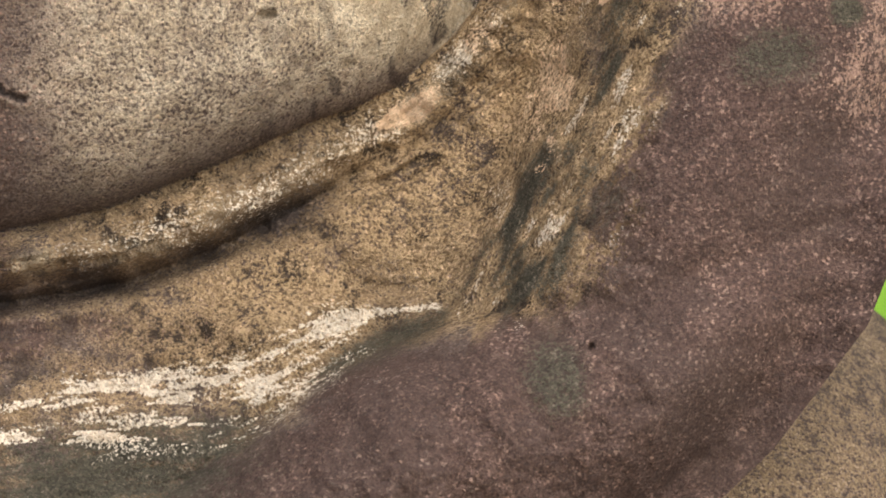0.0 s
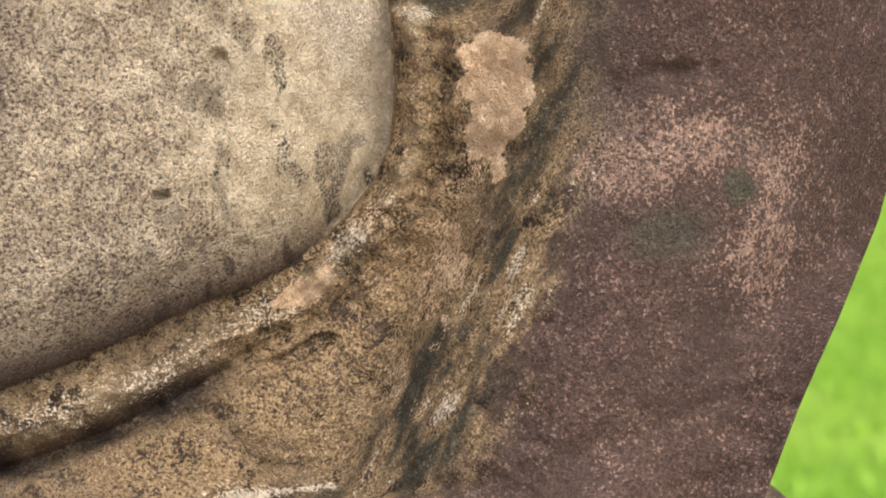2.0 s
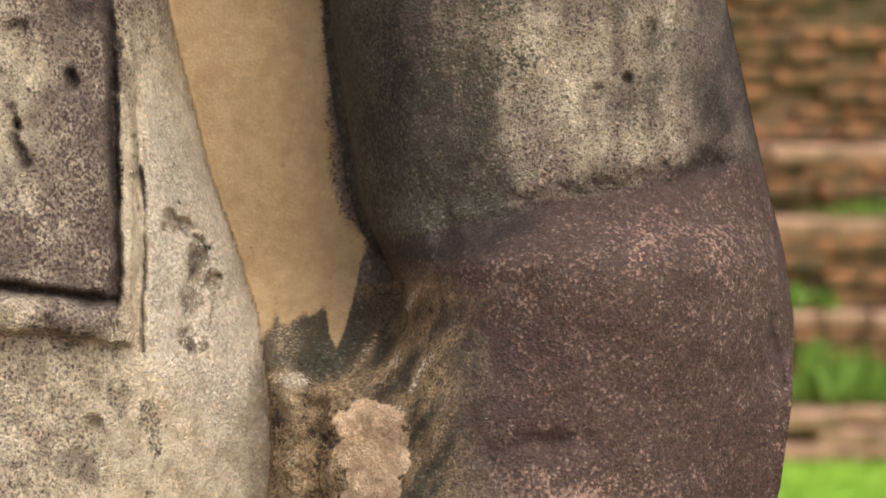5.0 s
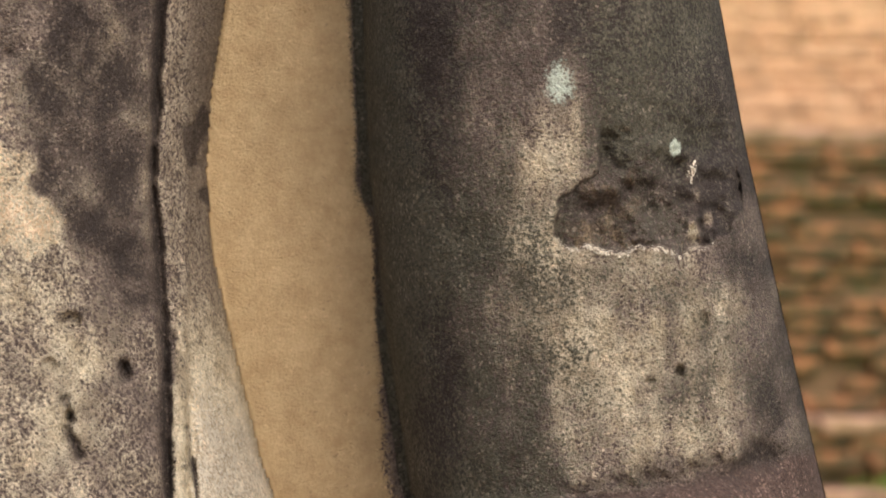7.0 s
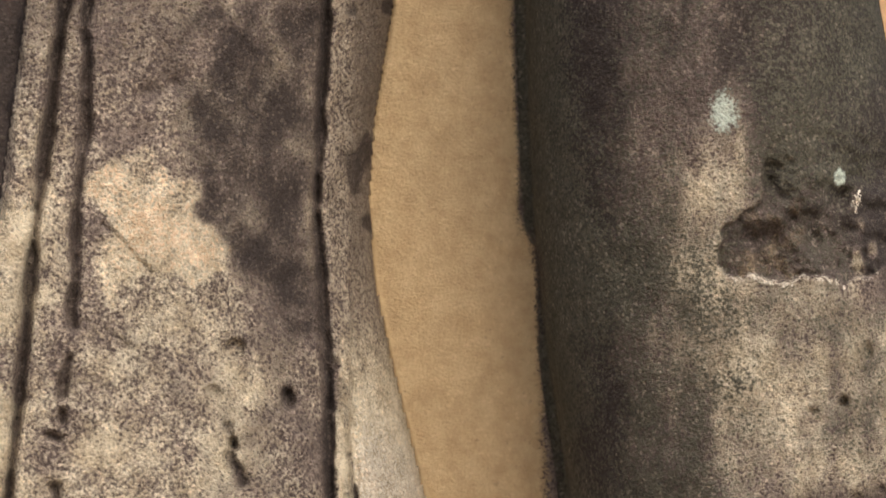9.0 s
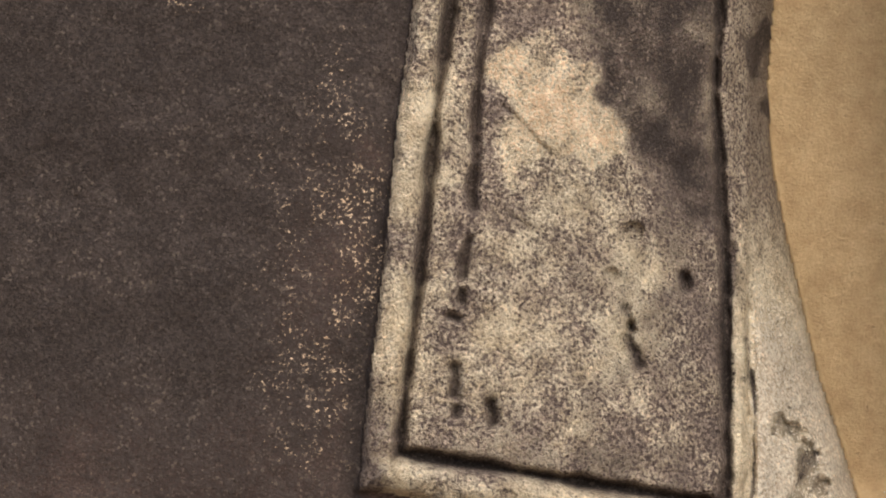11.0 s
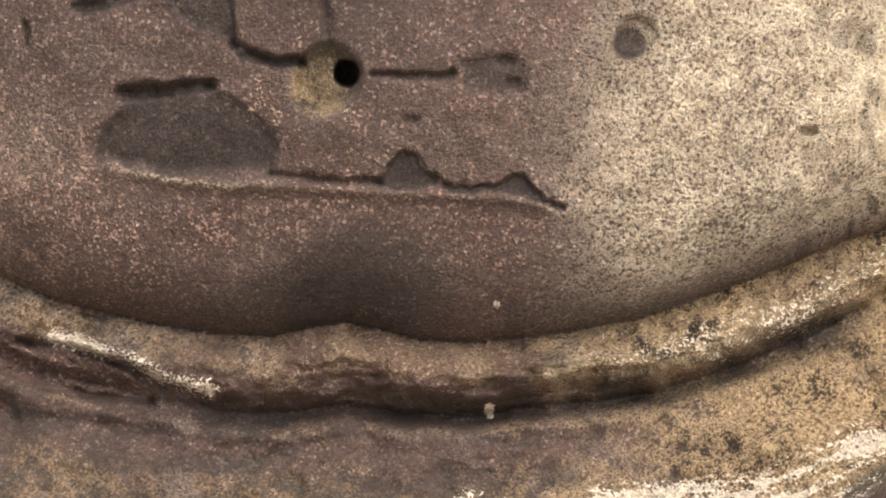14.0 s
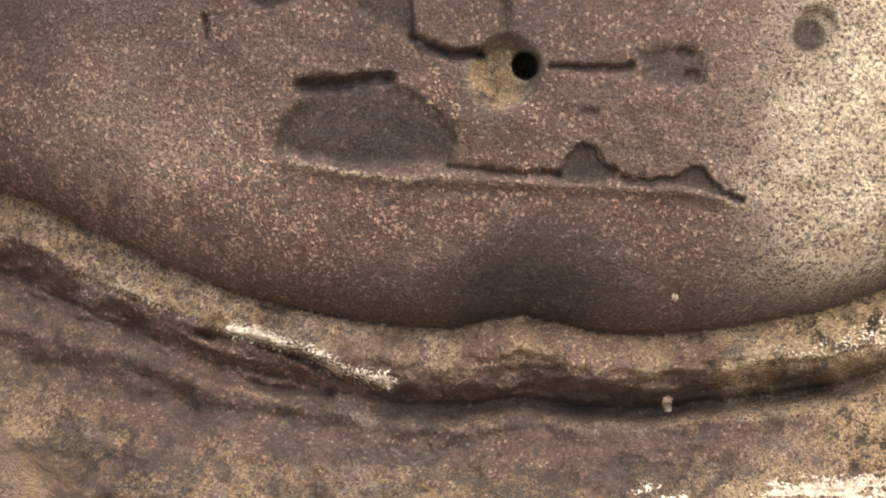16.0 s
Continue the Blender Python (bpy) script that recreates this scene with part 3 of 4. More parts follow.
    shade_and_core = shade_and_core + crack / 0.006
    # chisel-like unevenness
    calm = 1 - 0.85 * (~inside & (v > 1.11) & (u < arm_inner(v)) & (u > 0.03))
    z += (fuzz(u, v, 0.05, 1) - 0.5) * 0.004 * calm + calm * (fuzz(u, v, 0.009, 2, 4) - 0.5) * (0.0014 + 0.0030 * (~inside & (v < 1.1) & (u < 0.14))) + (fuzz(u, v, 0.0042, 5, 2) - 0.5) * 0.0018 * (~inside & (s < 0.03) & (v < 1.1))
    z += (fuzz(u * 0.25, s, 0.0026, 26, 2) - 0.5) * 0.0028 * (~inside & (s < 0.034) & (v < 1.05) & (u < 0.06))
    on_roll = ~inside & (s < roll_width(u) * 1.1) & (v < 1.1)
    z += on_roll * ((fuzz(u, v, 0.011, 54) - 0.5) * 0.0048 + (fuzz(u, v, 0.0045, 55, 2) - 0.5) * 0.0020)
    z -= 0.007 * blob(u, v, -0.293, 0.880, 0.030, 0.010, 0.6, -6) + 0.006 * blob(u, v, -0.345, 0.868, 0.03, 0.012, 0.6, 10)
    return z, shade_and_core


def plaster_foot(u):
    return curve(u, (0.070, 1.125), (0.0787, 1.1159), (0.0829, 1.1095), (0.0885, 1.1070), (0.0928, 1.1140), (0.0990, 1.1150), (0.1060, 1.1170), (0.1110, 1.1240), (0.1150, 1.1380), (0.130, 1.170))


def weathering_and_shade(u, v, y, inside, s, shade_and_core):
    """How much of each crust, bare stone, or painted shade and highlight shows, 0 to 1, by name."""
    W = {}
    n1, n2, n3 = fuzz(u, v, 0.04, 11), fuzz(u, v, 0.016, 12), fuzz(u, v * 0.45, 0.02, 13)
    below = ~inside & (v < 1.125) & (u < 0.21)
    on_arm = (u > arm_inner(v) - 0.004) & ~inside
    fold = 1.1455 + (u - 0.155) * 0.22 + 0.004 * (n2 - 0.5)
    high = ramp(v - fold, -0.002, 0.004)
    arm_low = on_arm * (1 - high)
    hl, hf = u - hem_left(v), v - hem_foot(u)
    strip = u - curve(v, (1.10, 0.0283), (1.15, 0.0280), (1.204, 0.0258), (1.264, 0.0212), (1.324, 0.0232), (1.46, 0.034))
    flap = inside & (hl > 0) & (hf > 0) & (strip < 0)
    belly = inside & ~flap
    # belly and chest: dark crust towards the axis and the chest, bare cream stone towards the side
    to_crease = s
    pale_side = ramp(u + 0.022 * (n1 - 0.5) + 0.014 * (n2 - 0.5) - 0.020 * ramp(v, 1.03, 1.09), -0.124, -0.050)
    cream = 0.13 + 0.37 * pale_side + 0.14 * ramp(u, -0.02, 0.05) * ramp(v, 0.985, 1.03) + 0.10 * (n2 - 0.5)
    cream += 0.60 * blob(u + 0.02 * (n3 - 0.5), v, 0.070, 1.085, 0.030, 0.065, 0.6) + 0.16 * blob(u, v, 0.040, 1.035, 0.030, 0.022, 0.6) - 0.10 * blob(u, v, -0.05, 0.980, 0.07, 0.026, 0.6, 14)
    # less cream low on the belly and at the crease, its shade as colour
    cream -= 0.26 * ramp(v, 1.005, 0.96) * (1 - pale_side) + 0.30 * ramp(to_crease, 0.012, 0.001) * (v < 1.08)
    side_strip = ramp(u, 0.0285, 0.031) * ramp(v, 1.26, 1.17)
    up = ramp(v, 1.09, 1.15)
    cream = cream * (1 - up) + up * np.maximum(0.28 * ramp(u, -0.02, 0.02), 0.95 * side_strip)
    cream = np.maximum(cream, 1.15 * blob(u, v, 0.052, 1.135, 0.022, 0.065, 0.5, 14) * (u > 0.029))
    W["cream"] = np.where(belly, cream, 0.0)
    chest = ramp(v - 0.40 * (np.maximum(u, -0.18) + 0.11) + 0.03 * (n1 - 0.5), 1.02, 1.25)
    W["purple"] = np.where(belly, (0.60 + 0.60 * chest + 0.10 * ramp(v, 1.003, 0.985) - 0.10 * blob(u, v, -0.30, 1.02, 0.05, 0.05, 0.6)) * (1 - 0.92 * pale_side) * (0.8 + 0.4 * n2), 0)
    # black also holds painted shade: beside the hem edge, and low by the crease
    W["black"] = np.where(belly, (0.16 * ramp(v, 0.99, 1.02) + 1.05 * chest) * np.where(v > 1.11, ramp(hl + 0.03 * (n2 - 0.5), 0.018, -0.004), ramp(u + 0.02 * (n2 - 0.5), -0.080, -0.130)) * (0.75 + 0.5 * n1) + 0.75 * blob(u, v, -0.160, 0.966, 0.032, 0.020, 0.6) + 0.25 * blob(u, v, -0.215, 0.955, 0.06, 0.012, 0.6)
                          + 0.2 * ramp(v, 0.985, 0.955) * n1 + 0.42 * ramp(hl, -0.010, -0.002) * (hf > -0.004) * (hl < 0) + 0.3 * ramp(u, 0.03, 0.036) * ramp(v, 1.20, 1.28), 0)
    streaks = fuzz(u, v * 0.10, 0.0035, 44, 2)
    W["cream"] += np.where(belly, 0.30 * ramp(streaks, 0.5, 0.75) * ramp(v, 1.0, 0.99) * ramp(v, 0.945, 0.955) * (1 - pale_side) * ramp(u, -0.17, -0.20), 0)
    for du, top, low in ((-0.2045, 0.989, 0.974), (-0.2005, 0.978, 0.967), (-0.246, 0.971, 0.951), (-0.241, 0.961, 0.947)):
        W["cream"] += np.where(belly, 0.65 * np.exp(-((u - du + 0.002 * (n2 - 0.5)) / 0.0018) ** 2) * ramp(v, top + 0.004, top - 0.004) * ramp(v, low - 0.006, low + 0.004), 0)
    # flap of the robe
    bare = [(-0.0562, 1.2827), (-0.0422, 1.2839), (-0.0260, 1.2792), (-0.0176, 1.2613), (-0.0073, 1.2475), (-0.0111, 1.2384), (-0.0352, 1.2390), (-0.0531, 1.2326), (-0.0605, 1.2485), (-0.0547, 1.2606)]
    soot = [(-0.0188, 1.3300), (0.0192, 1.3350), (0.0214, 1.2239), (0.0092, 1.2277), (-0.0072, 1.2435), (-0.0177, 1.2653), (-0.0242, 1.2872)]
    near = (u > -0.075) & (u < 0.035) & (v > 1.20) & (v < 1.36)
    a, b = u[near] + 0.014 * (n2[near] - 0.5), v[near] + 0.016 * (fuzz(u[near], v[near], 0.012, 46) - 0.5)
    clean, sooty = np.zeros(u.shape), np.zeros(u.shape)
    clean[near], sooty[near] = within(a, b, bare, 0.004), within(a, b, soot, 0.009)
    light = 1.35 * clean + 0.55 * blob(u, v, -0.040, 1.185, 0.045, 0.06, 0.6) + 0.95 * blob(u, v, -0.086, 1.225, 0.014, 0.070, 0.6, -6) * (0.5 + n2)
    light += 0.7 * blob(u, v, -0.052, 1.205, 0.012, 0.030, 0.7) * n2 + 0.7 * blob(u, v, -0.010, 1.185, 0.010, 0.025, 0.7, -25) * n2
    W["cream"] = np.where(flap, 0.16 + 0.40 * light + 0.50 * (n2 - 0.5) + 0.45 * ramp(hf, 0.020, 0.010) * n2 - 0.35 * blob(u, v, -0.103, 1.118, 0.012, 0.012, 0.5), W["cream"])
    W["black"] = np.where(flap, 0.7 * (fuzz(u, v * 0.6, 0.010, 19) - 0.5) * ramp(u, -0.06, -0.02) * (1 - clean) + sooty * (0.34 + 0.5 * fuzz(u, v * 0.7, 0.008, 38)) + 0.30 * ramp(v, 1.30, 1.34)
                          + 0.20 * blob(u, v, 0.014, 1.20, 0.016, 0.06, 0.7) + 0.20 * blob(u, v, -0.03, 1.130, 0.05, 0.010, 0.6, -8) * (0.4 + n2) + 0.4 * blob(u, v, -0.103, 1.135, 0.012, 0.03, 0.6) * n2, W["black"])
    W["pink"] = np.where(flap, 0.42 * clean * (0.3 + n2), 0.0)
    # roll, lap and streaks of bare stone
    lapw = ramp(u, 0.155, 0.12)
    W["ochre"] = np.where(below, 0.72 + 0.12 * ramp(u, -0.14, 0.03) + 0.6 * (n2 - 0.5) - 0.22 * ramp(u, -0.19, -0.23) - 0.12 * ramp(u, -0.01, -0.06) * ramp(s, 0.02, 0.03), 0) * lapw
    W["purple"] += np.where(below, ((0.14 * ramp(u, 0.01, -0.06) + 0.22 * ramp(u, -0.06, -0.15)) * ramp(s, 0.012, 0.026) + 0.10) * (-0.1 + 0.9 * n1 + 1.35 * n2), 0)
    wide, peak = roll_width(u), roll_peak(u)
    # crest of the roll: its highlight painted in as paler stone
    crest = np.exp(-((s - wide * (peak + 0.08 * ramp(u, -0.06, -0.12))) / (0.0060 - 0.0022 * ramp(u, -0.06, -0.12))) ** 2) * below
    W["cream"] += crest * (0.42 + 0.75 * n2) * (0.26 + 0.74 * ramp(u, -0.16, -0.03) + 0.95 * ramp(u, -0.22, -0.30))
    W["purple"] += below * (0.42 - 0.25 * ramp(u, -0.20, -0.28)) * ramp(u, -0.05, -0.12) * ramp(s, wide * 1.1, wide * 0.9) * (0.4 + 0.9 * n2)
    n4 = fuzz(u * 0.16, v - curve(u, (-0.20, 0.874), (-0.12, 0.882), (-0.058, 0.888), (-0.013, 0.892), (0.0238, 0.910), (0.061, 0.918)), 0.0024, 14)
    run = ramp(n4 + 0.35 * (n2 - 0.5), 0.42, 0.60)
    head = np.exp(-(to_line(u, v, [(-0.030, 0.884), (-0.013, 0.889), (0.0033, 0.900), (0.0238, 0.910)])[0] / 0.0062) ** 2)
    tail = np.exp(-(to_line(u, v, [(0.0238, 0.911), (0.036, 0.9145), (0.061, 0.917)])[0] / (0.0012 + 0.10 * np.clip(0.045 - u, 0, 0.03))) ** 2)
    left = np.exp(-(to_line(u, v, [(-0.12, 0.882), (-0.095, 0.8845), (-0.058, 0.888), (-0.035, 0.888)])[0] / 0.0050) ** 2)
    thin = np.exp(-(to_line(u, v, [(-0.10, 0.868), (-0.058, 0.869), (-0.028, 0.872)])[0] / 0.0022) ** 2)
    W["white"] = np.where(below, head * (0.16 + 0.72 * run) + tail * 0.75 + 0.66 * left * run + 0.66 * thin * run + 0.5 * run * blob(u, v, -0.03, 0.880, 0.07, 0.014, 0.6, 8), 0)
    W["cream"] += below * 0.22 * blob(u, v, -0.05, 0.881, 0.085, 0.016, 0.6, 7) * (0.3 + n4)
    # black: painted shade under the roll, plus random dark patches
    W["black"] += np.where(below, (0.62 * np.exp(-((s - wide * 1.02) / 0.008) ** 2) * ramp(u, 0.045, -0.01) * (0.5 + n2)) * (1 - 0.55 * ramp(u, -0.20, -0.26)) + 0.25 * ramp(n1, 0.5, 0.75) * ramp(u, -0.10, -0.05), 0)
    for su, sv, r in ((-0.1142, 0.9188, 0.0016), (-0.1135, 0.9165, 0.0010), (-0.2459, 1.1355, 0.0013), (-0.112, 0.958, 0.0011)):
        W["white"] = np.maximum(W["white"], 1.6 * blob(u, v, su, sv, r, r * 1.3, 0.3))
    W["white"] += 0.55 * blob(u, v, 0.048, 0.990, 0.008, 0.003, 0.5, 38) * below + 0.35 * blob(u, v, 0.065, 1.008, 0.008, 0.004, 0.5, 50) * below + 0.5 * ~inside * blob(u, v, 0.0915, 1.0895, 0.006, 0.0025, 0.5)
    W["green"] = np.where(below, 0.80 * blob(u, v, -0.055, 0.855, 0.075, 0.020, 0.6, 8) * (0.55 + 0.9 * n4) + 0.75 * blob(u, v, 0.038, 0.900, 0.030, 0.007, 0.5, 28), 0)
    W["green"] += ~inside * 0.85 * blob(u, v, 0.100, 1.102, 0.024, 0.012, 0.5) * (0.4 + 0.9 * n2)
    # hollow beside the arm, plaster above it
    bare = [(0.1078, 1.0811), (0.1200, 1.0841), (0.1314, 1.0768), (0.1315, 1.0625), (0.1296, 1.0502), (0.1225, 1.0379), (0.1185, 1.0255), (0.1153, 1.0318), (0.1121, 1.0421), (0.1080, 1.0504), (0.1130, 1.0585), (0.1079, 1.0668)]
    near = (u > 0.095) & (u < 0.145) & (v > 1.01) & (v < 1.10)
    a, b = u[near], v[near]
    W["pink"][near] = 1.7 * within(a + (fuzz(a, b, 0.007, 71) - 0.5) * 0.009, b + (fuzz(a, b, 0.007, 72) - 0.5) * 0.010, bare, 0.0016) * (0.55 + 0.6 * fuzz(a, b, 0.006, 73))
    W["pink"] += below * (0.55 * ramp(n2, 0.62, 0.74) * blob(u, v, 0.110, 0.995, 0.016, 0.050, 0.6, -12) + 0.9 * blob(u + 0.006 * (n2 - 0.5), v, 0.050, 0.9905, 0.012, 0.0045, 0.5, 38) + 0.55 * blob(u, v, 0.076, 1.015, 0.007, 0.006, 0.6, 50) * n2)
    ragged = fuzz(u, v * 0.5, 0.013, 16)
    W["tan"] = np.where(~inside & (v > 1.085) & (u < arm_inner(v) + 0.004), 1.8 * ramp(v + 0.026 * (ragged - 0.5) + 0.018 * (fuzz(u, v * 0.15, 0.0050, 74, 2) - 0.5) - plaster_foot(u), -0.009, 0.008) * ramp(u + 0.010 * (n3 - 0.5), arm_inner(v) + 0.001, arm_inner(v) - 0.014), 0)
    # elbow and forearm: purple-brown crust, paler along the bend
    edge_in = arm_inner(v) + 0.026 * (n2 - 0.5)
    crust = 0.86 * ramp(u + 0.014 * (n3 - 0.5), edge_in - 0.018, edge_in + 0.046)
    W["purple"] = np.where(~inside & (v < 1.18), np.maximum(crust * (1 - high), W["purple"]), W["purple"])
    fd = to_line(u, v, FOREARM)[0]
    W["purple"] = np.where(~inside, np.maximum(W["purple"], 0.86 * ramp(fd + 0.014 * (n2 - 0.5), 0.067, 0.046)), W["purple"])
    for key in ("white", "ochre", "green"):
        W[key] = W[key] * (1 - 0.8 * ramp(fd, 0.064, 0.052) * ramp(u, -0.06, 0.02))
    bend = np.exp(-((to_line(u, v, [(0.1537, 1.0292), (0.1764, 1.0332), (0.1928, 1.0414), (0.2093, 1.0413), (0.2218, 1.0309), (0.2222, 1.0080), (0.2162, 0.9955)])[0] + 0.012 * (n2 - 0.5)) / 0.0125) ** 2)
    W["purple"] -= arm_low * 0.34 * bend * (0.4 + n2)
    W["purple"] -= arm_low * (0.20 * blob(u, v, 0.19, 1.128, 0.055, 0.018, 0.6, 15) + 0.22 * blob(u, v, 0.160, 1.055, 0.03, 0.012, 0.6) + 0.2 * blob(u, v, 0.145, 1.10, 0.025, 0.03, 0.6)) * (0.5 + n2)
    W["ochre"] += arm_low * 0.45 * ramp(u, arm_inner(v) + 0.060, arm_inner(v) + 0.015)
    W["green"] += arm_low * (0.62 * blob(u + 0.008 * (n2 - 0.5), v, 0.183, 1.008, 0.014, 0.011, 0.6) + 0.85 * blob(u + 0.004 * (n2 - 0.5), v, 0.2075, 1.0247, 0.0065, 0.0065, 0.4) + 0.66 * blob(u + 0.006 * (n2 - 0.5), v, 0.104, 0.888, 0.012, 0.016, 0.6, 15))
    # upper arm: black crust with a bare pale face; painted shade joins the black at its inner edge
    W["cream"] = W["cream"] * (1 - on_arm * high) + on_arm * high * (0.06 + 0.45 * blob(u, v, 0.196, 1.202, 0.036, 0.046, 0.5, 14) + 0.46 * blob(u + 0.01 * (n2 - 0.5), v, 0.162, 1.264, 0.017, 0.030, 0.5) + 0.22 * blob(u, v, 0.165, 1.225, 0.025, 0.03, 0.6) + 0.34 * (n2 - 0.5))
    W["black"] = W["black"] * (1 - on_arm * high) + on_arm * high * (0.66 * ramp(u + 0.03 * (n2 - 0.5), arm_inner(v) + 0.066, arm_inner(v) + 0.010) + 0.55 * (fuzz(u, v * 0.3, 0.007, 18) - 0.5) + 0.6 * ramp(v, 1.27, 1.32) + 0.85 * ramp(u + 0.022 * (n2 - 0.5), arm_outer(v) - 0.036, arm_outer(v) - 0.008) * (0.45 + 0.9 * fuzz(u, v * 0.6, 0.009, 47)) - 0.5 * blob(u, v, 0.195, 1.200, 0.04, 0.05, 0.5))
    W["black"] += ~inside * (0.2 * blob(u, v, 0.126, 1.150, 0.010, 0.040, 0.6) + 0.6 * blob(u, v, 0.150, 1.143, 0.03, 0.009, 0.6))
    gone = spall(u, v)
    W["black"] += 0.85 * gone
    W["ochre"] += gone * 0.55 * ramp(fuzz(u, v, 0.008, 36), 0.55, 0.7) * ramp(u, 0.215, 0.19)
    for cu, cv, r in ((0.2135, 1.2700, 0.0022), (0.2165, 1.2625, 0.0016), (0.2150, 1.2480, 0.0024), (0.2205, 1.2530, 0.0018)):
        W["cream"] += 0.8 * blob(u + 0.004 * (n2 - 0.5), v, cu, cv, r, r * 2.0, 0.5)
        W["black"] -= 0.9 * blob(u + 0.004 * (n2 - 0.5), v, cu, cv, r, r * 2.0, 0.5)
    W["white"] += 0.8 * on_arm * np.clip(spall(u, v + 0.0016) - gone, 0, 1) * (v < 1.262) * (u < 0.222) * n2
    W["cream"] -= 0.5 * gone
    W["white"] += on_arm * (0.55 * blob(u, v, 0.1657, 1.3015, 0.0018, 0.003, 0.6) + 0.45 * blob(u, v, 0.214, 1.270, 0.0015, 0.004, 0.6))
    W["green"] += 0.7 * blob(u, v, -0.1745, 1.0405, 0.012, 0.012, 0.4)
    W["black"] += inside * 0.8 * blob(u, v, -0.066, 1.0545, 0.0062, 0.006, 0.3)
    # painted groove shade and the dark bared core, both through black
    W["black"] += shade_and_core
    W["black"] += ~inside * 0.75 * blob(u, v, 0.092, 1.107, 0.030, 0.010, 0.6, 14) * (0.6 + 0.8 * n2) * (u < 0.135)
    W["cream"] -= 0.5 * shade_and_core
    # dark edge between plaster and arm: black algae and shade in one colour
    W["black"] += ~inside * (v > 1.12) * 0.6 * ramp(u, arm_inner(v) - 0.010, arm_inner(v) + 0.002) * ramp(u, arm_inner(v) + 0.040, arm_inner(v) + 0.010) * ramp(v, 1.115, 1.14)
    W["white"] += inside * 0.95 * ramp(strip, 0.006, 0.012) * blob(u, v, 0.052, 1.135, 0.022, 0.050, 0.5, 14)
    W["white"] += inside * 0.42 * blob(u + 0.012 * (n3 - 0.5), v, 0.070, 1.080, 0.016, 0.045, 0.6) * (0.5 + n2)
    slant = fuzz((u - 0.55 * v) * 1.0, (v + 0.55 * u) * 0.25, 0.006, 17)
    valley = ~inside * np.exp(-((u - arm_inner(v) - 0.004) / 0.022) ** 2) * ramp(v, 1.135, 1.11) * ramp(v, 0.90, 0.93)
    W["green"] += valley * (1.5 * slant - 0.50) + ~inside * 0.55 * blob(u, v, 0.094, 0.945, 0.014, 0.032, 0.7, -25) * (2.2 * slant - 0.5)
    W["white"] += valley * 0.5 * ramp(slant, 0.30, 0.12)
    W["purple"] -= valley * 0.55 * ramp(slant, 0.55, 0.3)
    # more of the painted crest highlight, in white and cream
    W["white"] += crest * 0.58 * ramp(u, -0.11, -0.03) * ramp(u, 0.10, 0.07) * n2
    W["cream"] += crest * 0.8 * ramp(u, -0.15, -0.05)
    W["mint"] = on_arm * (0.75 * blob(u, v, 0.1657, 1.3015, 0.005, 0.007, 0.7) + 0.9 * blob(u, v, 0.2078, 1.2785, 0.002, 0.003, 0.4))
    W["cream"] += on_arm * high * (0.5 * fuzz(u, v * 0.22, 0.006, 40) - 0.28)
    W["cream"] += on_arm * high * 0.45 * np.exp(-((u - 0.167) / 0.0025) ** 2) * ramp(v, 1.295, 1.31)
    W["white"] += ~inside * 0.6 * blob(u, v, 0.090, 1.090, 0.006, 0.003, 0.5, -20) * n2
    lip = to_line(u, v, [(-0.275, 0.941), (-0.2622, 0.9378), (-0.2478, 0.9335), (-0.2352, 0.9262), (-0.2178, 0.9227)])[0]
    W["white"] += below * 0.95 * np.exp(-(lip / 0.0026) ** 2) * (0.25 + n2)
    face = [(-0.3016, 0.9385), (-0.2825, 0.9368), (-0.2634, 0.9353), (-0.2500, 0.9270), (-0.2378, 0.9191), (-0.2528, 0.9185), (-0.2783, 0.9230), (-0.2953, 0.9279)]
    shell = within(u + 0.006 * (n2 - 0.5), v, face, 0.002)
    W["purple"] += 0.5 * shell
    W["black"] -= 0.6 * shell
    W["cream"] += arm_low * 0.12 * bend * (0.2 + n2) + arm_low * 0.10 * blob(u, v, 0.205, 1.138, 0.035, 0.014, 0.6, 12) * n2
    # pale stone and highlight along the ledge below the navel, painted as cream
    W["cream"] += inside * 0.70 * ramp(u, -0.262, -0.245) * ramp(u, -0.085, -0.10) * np.exp(-((v - ledge_line(u) + 0.0014 + 0.002 * (n2 - 0.5)) / 0.0019) ** 2) * (0.3 + n2) * (0.45 + 0.75 * ramp(u, -0.185, -0.20))
    rim = to_line(u, v, [(-0.2180, 1.0850), (-0.2090, 1.0747), (-0.2062, 1.0634), (-0.2050, 1.0525), (-0.1975, 1.0490)])[0]
    W["cream"] += inside * 0.45 * np.exp(-(rim / 0.0026) ** 2) * (0.2 + n2) + inside * 0.30 * np.exp(-(to_line(u, v, [(-0.233, 1.0610), (-0.205, 1.0430), (-0.185, 1.0400)])[0] / 0.002) ** 2) * n2
    W["pink"] += inside * 0.22 * blob(u, v, -0.185, 1.030, 0.022, 0.012, 0.6) * n2
    W["green"] += ~inside * 0.85 * ramp(v, 1.16, 1.22) * np.exp(-((u - arm_inner(v) - 0.002 + 0.008 * (n3 - 0.5)) / 0.011) ** 2) * (0.2 + n3)
    W["ochre"] += inside * 1.0 * blob(u, v, -0.1770, 1.0375, 0.011, 0.012, 0.5)
    W["purple"] -= inside * 0.7 * blob(u, v, -0.1770, 1.0375, 0.011, 0.012, 0.5)
    W["green"] -= inside * 0.30 * blob(u, v, -0.1785, 1.0385, 0.010, 0.010, 0.5)
    W["ochre"] += below * 0.45 * ramp(n1, 0.50, 0.68) * ramp(u, -0.14, -0.20) * ramp(s, 0.03, 0.04)
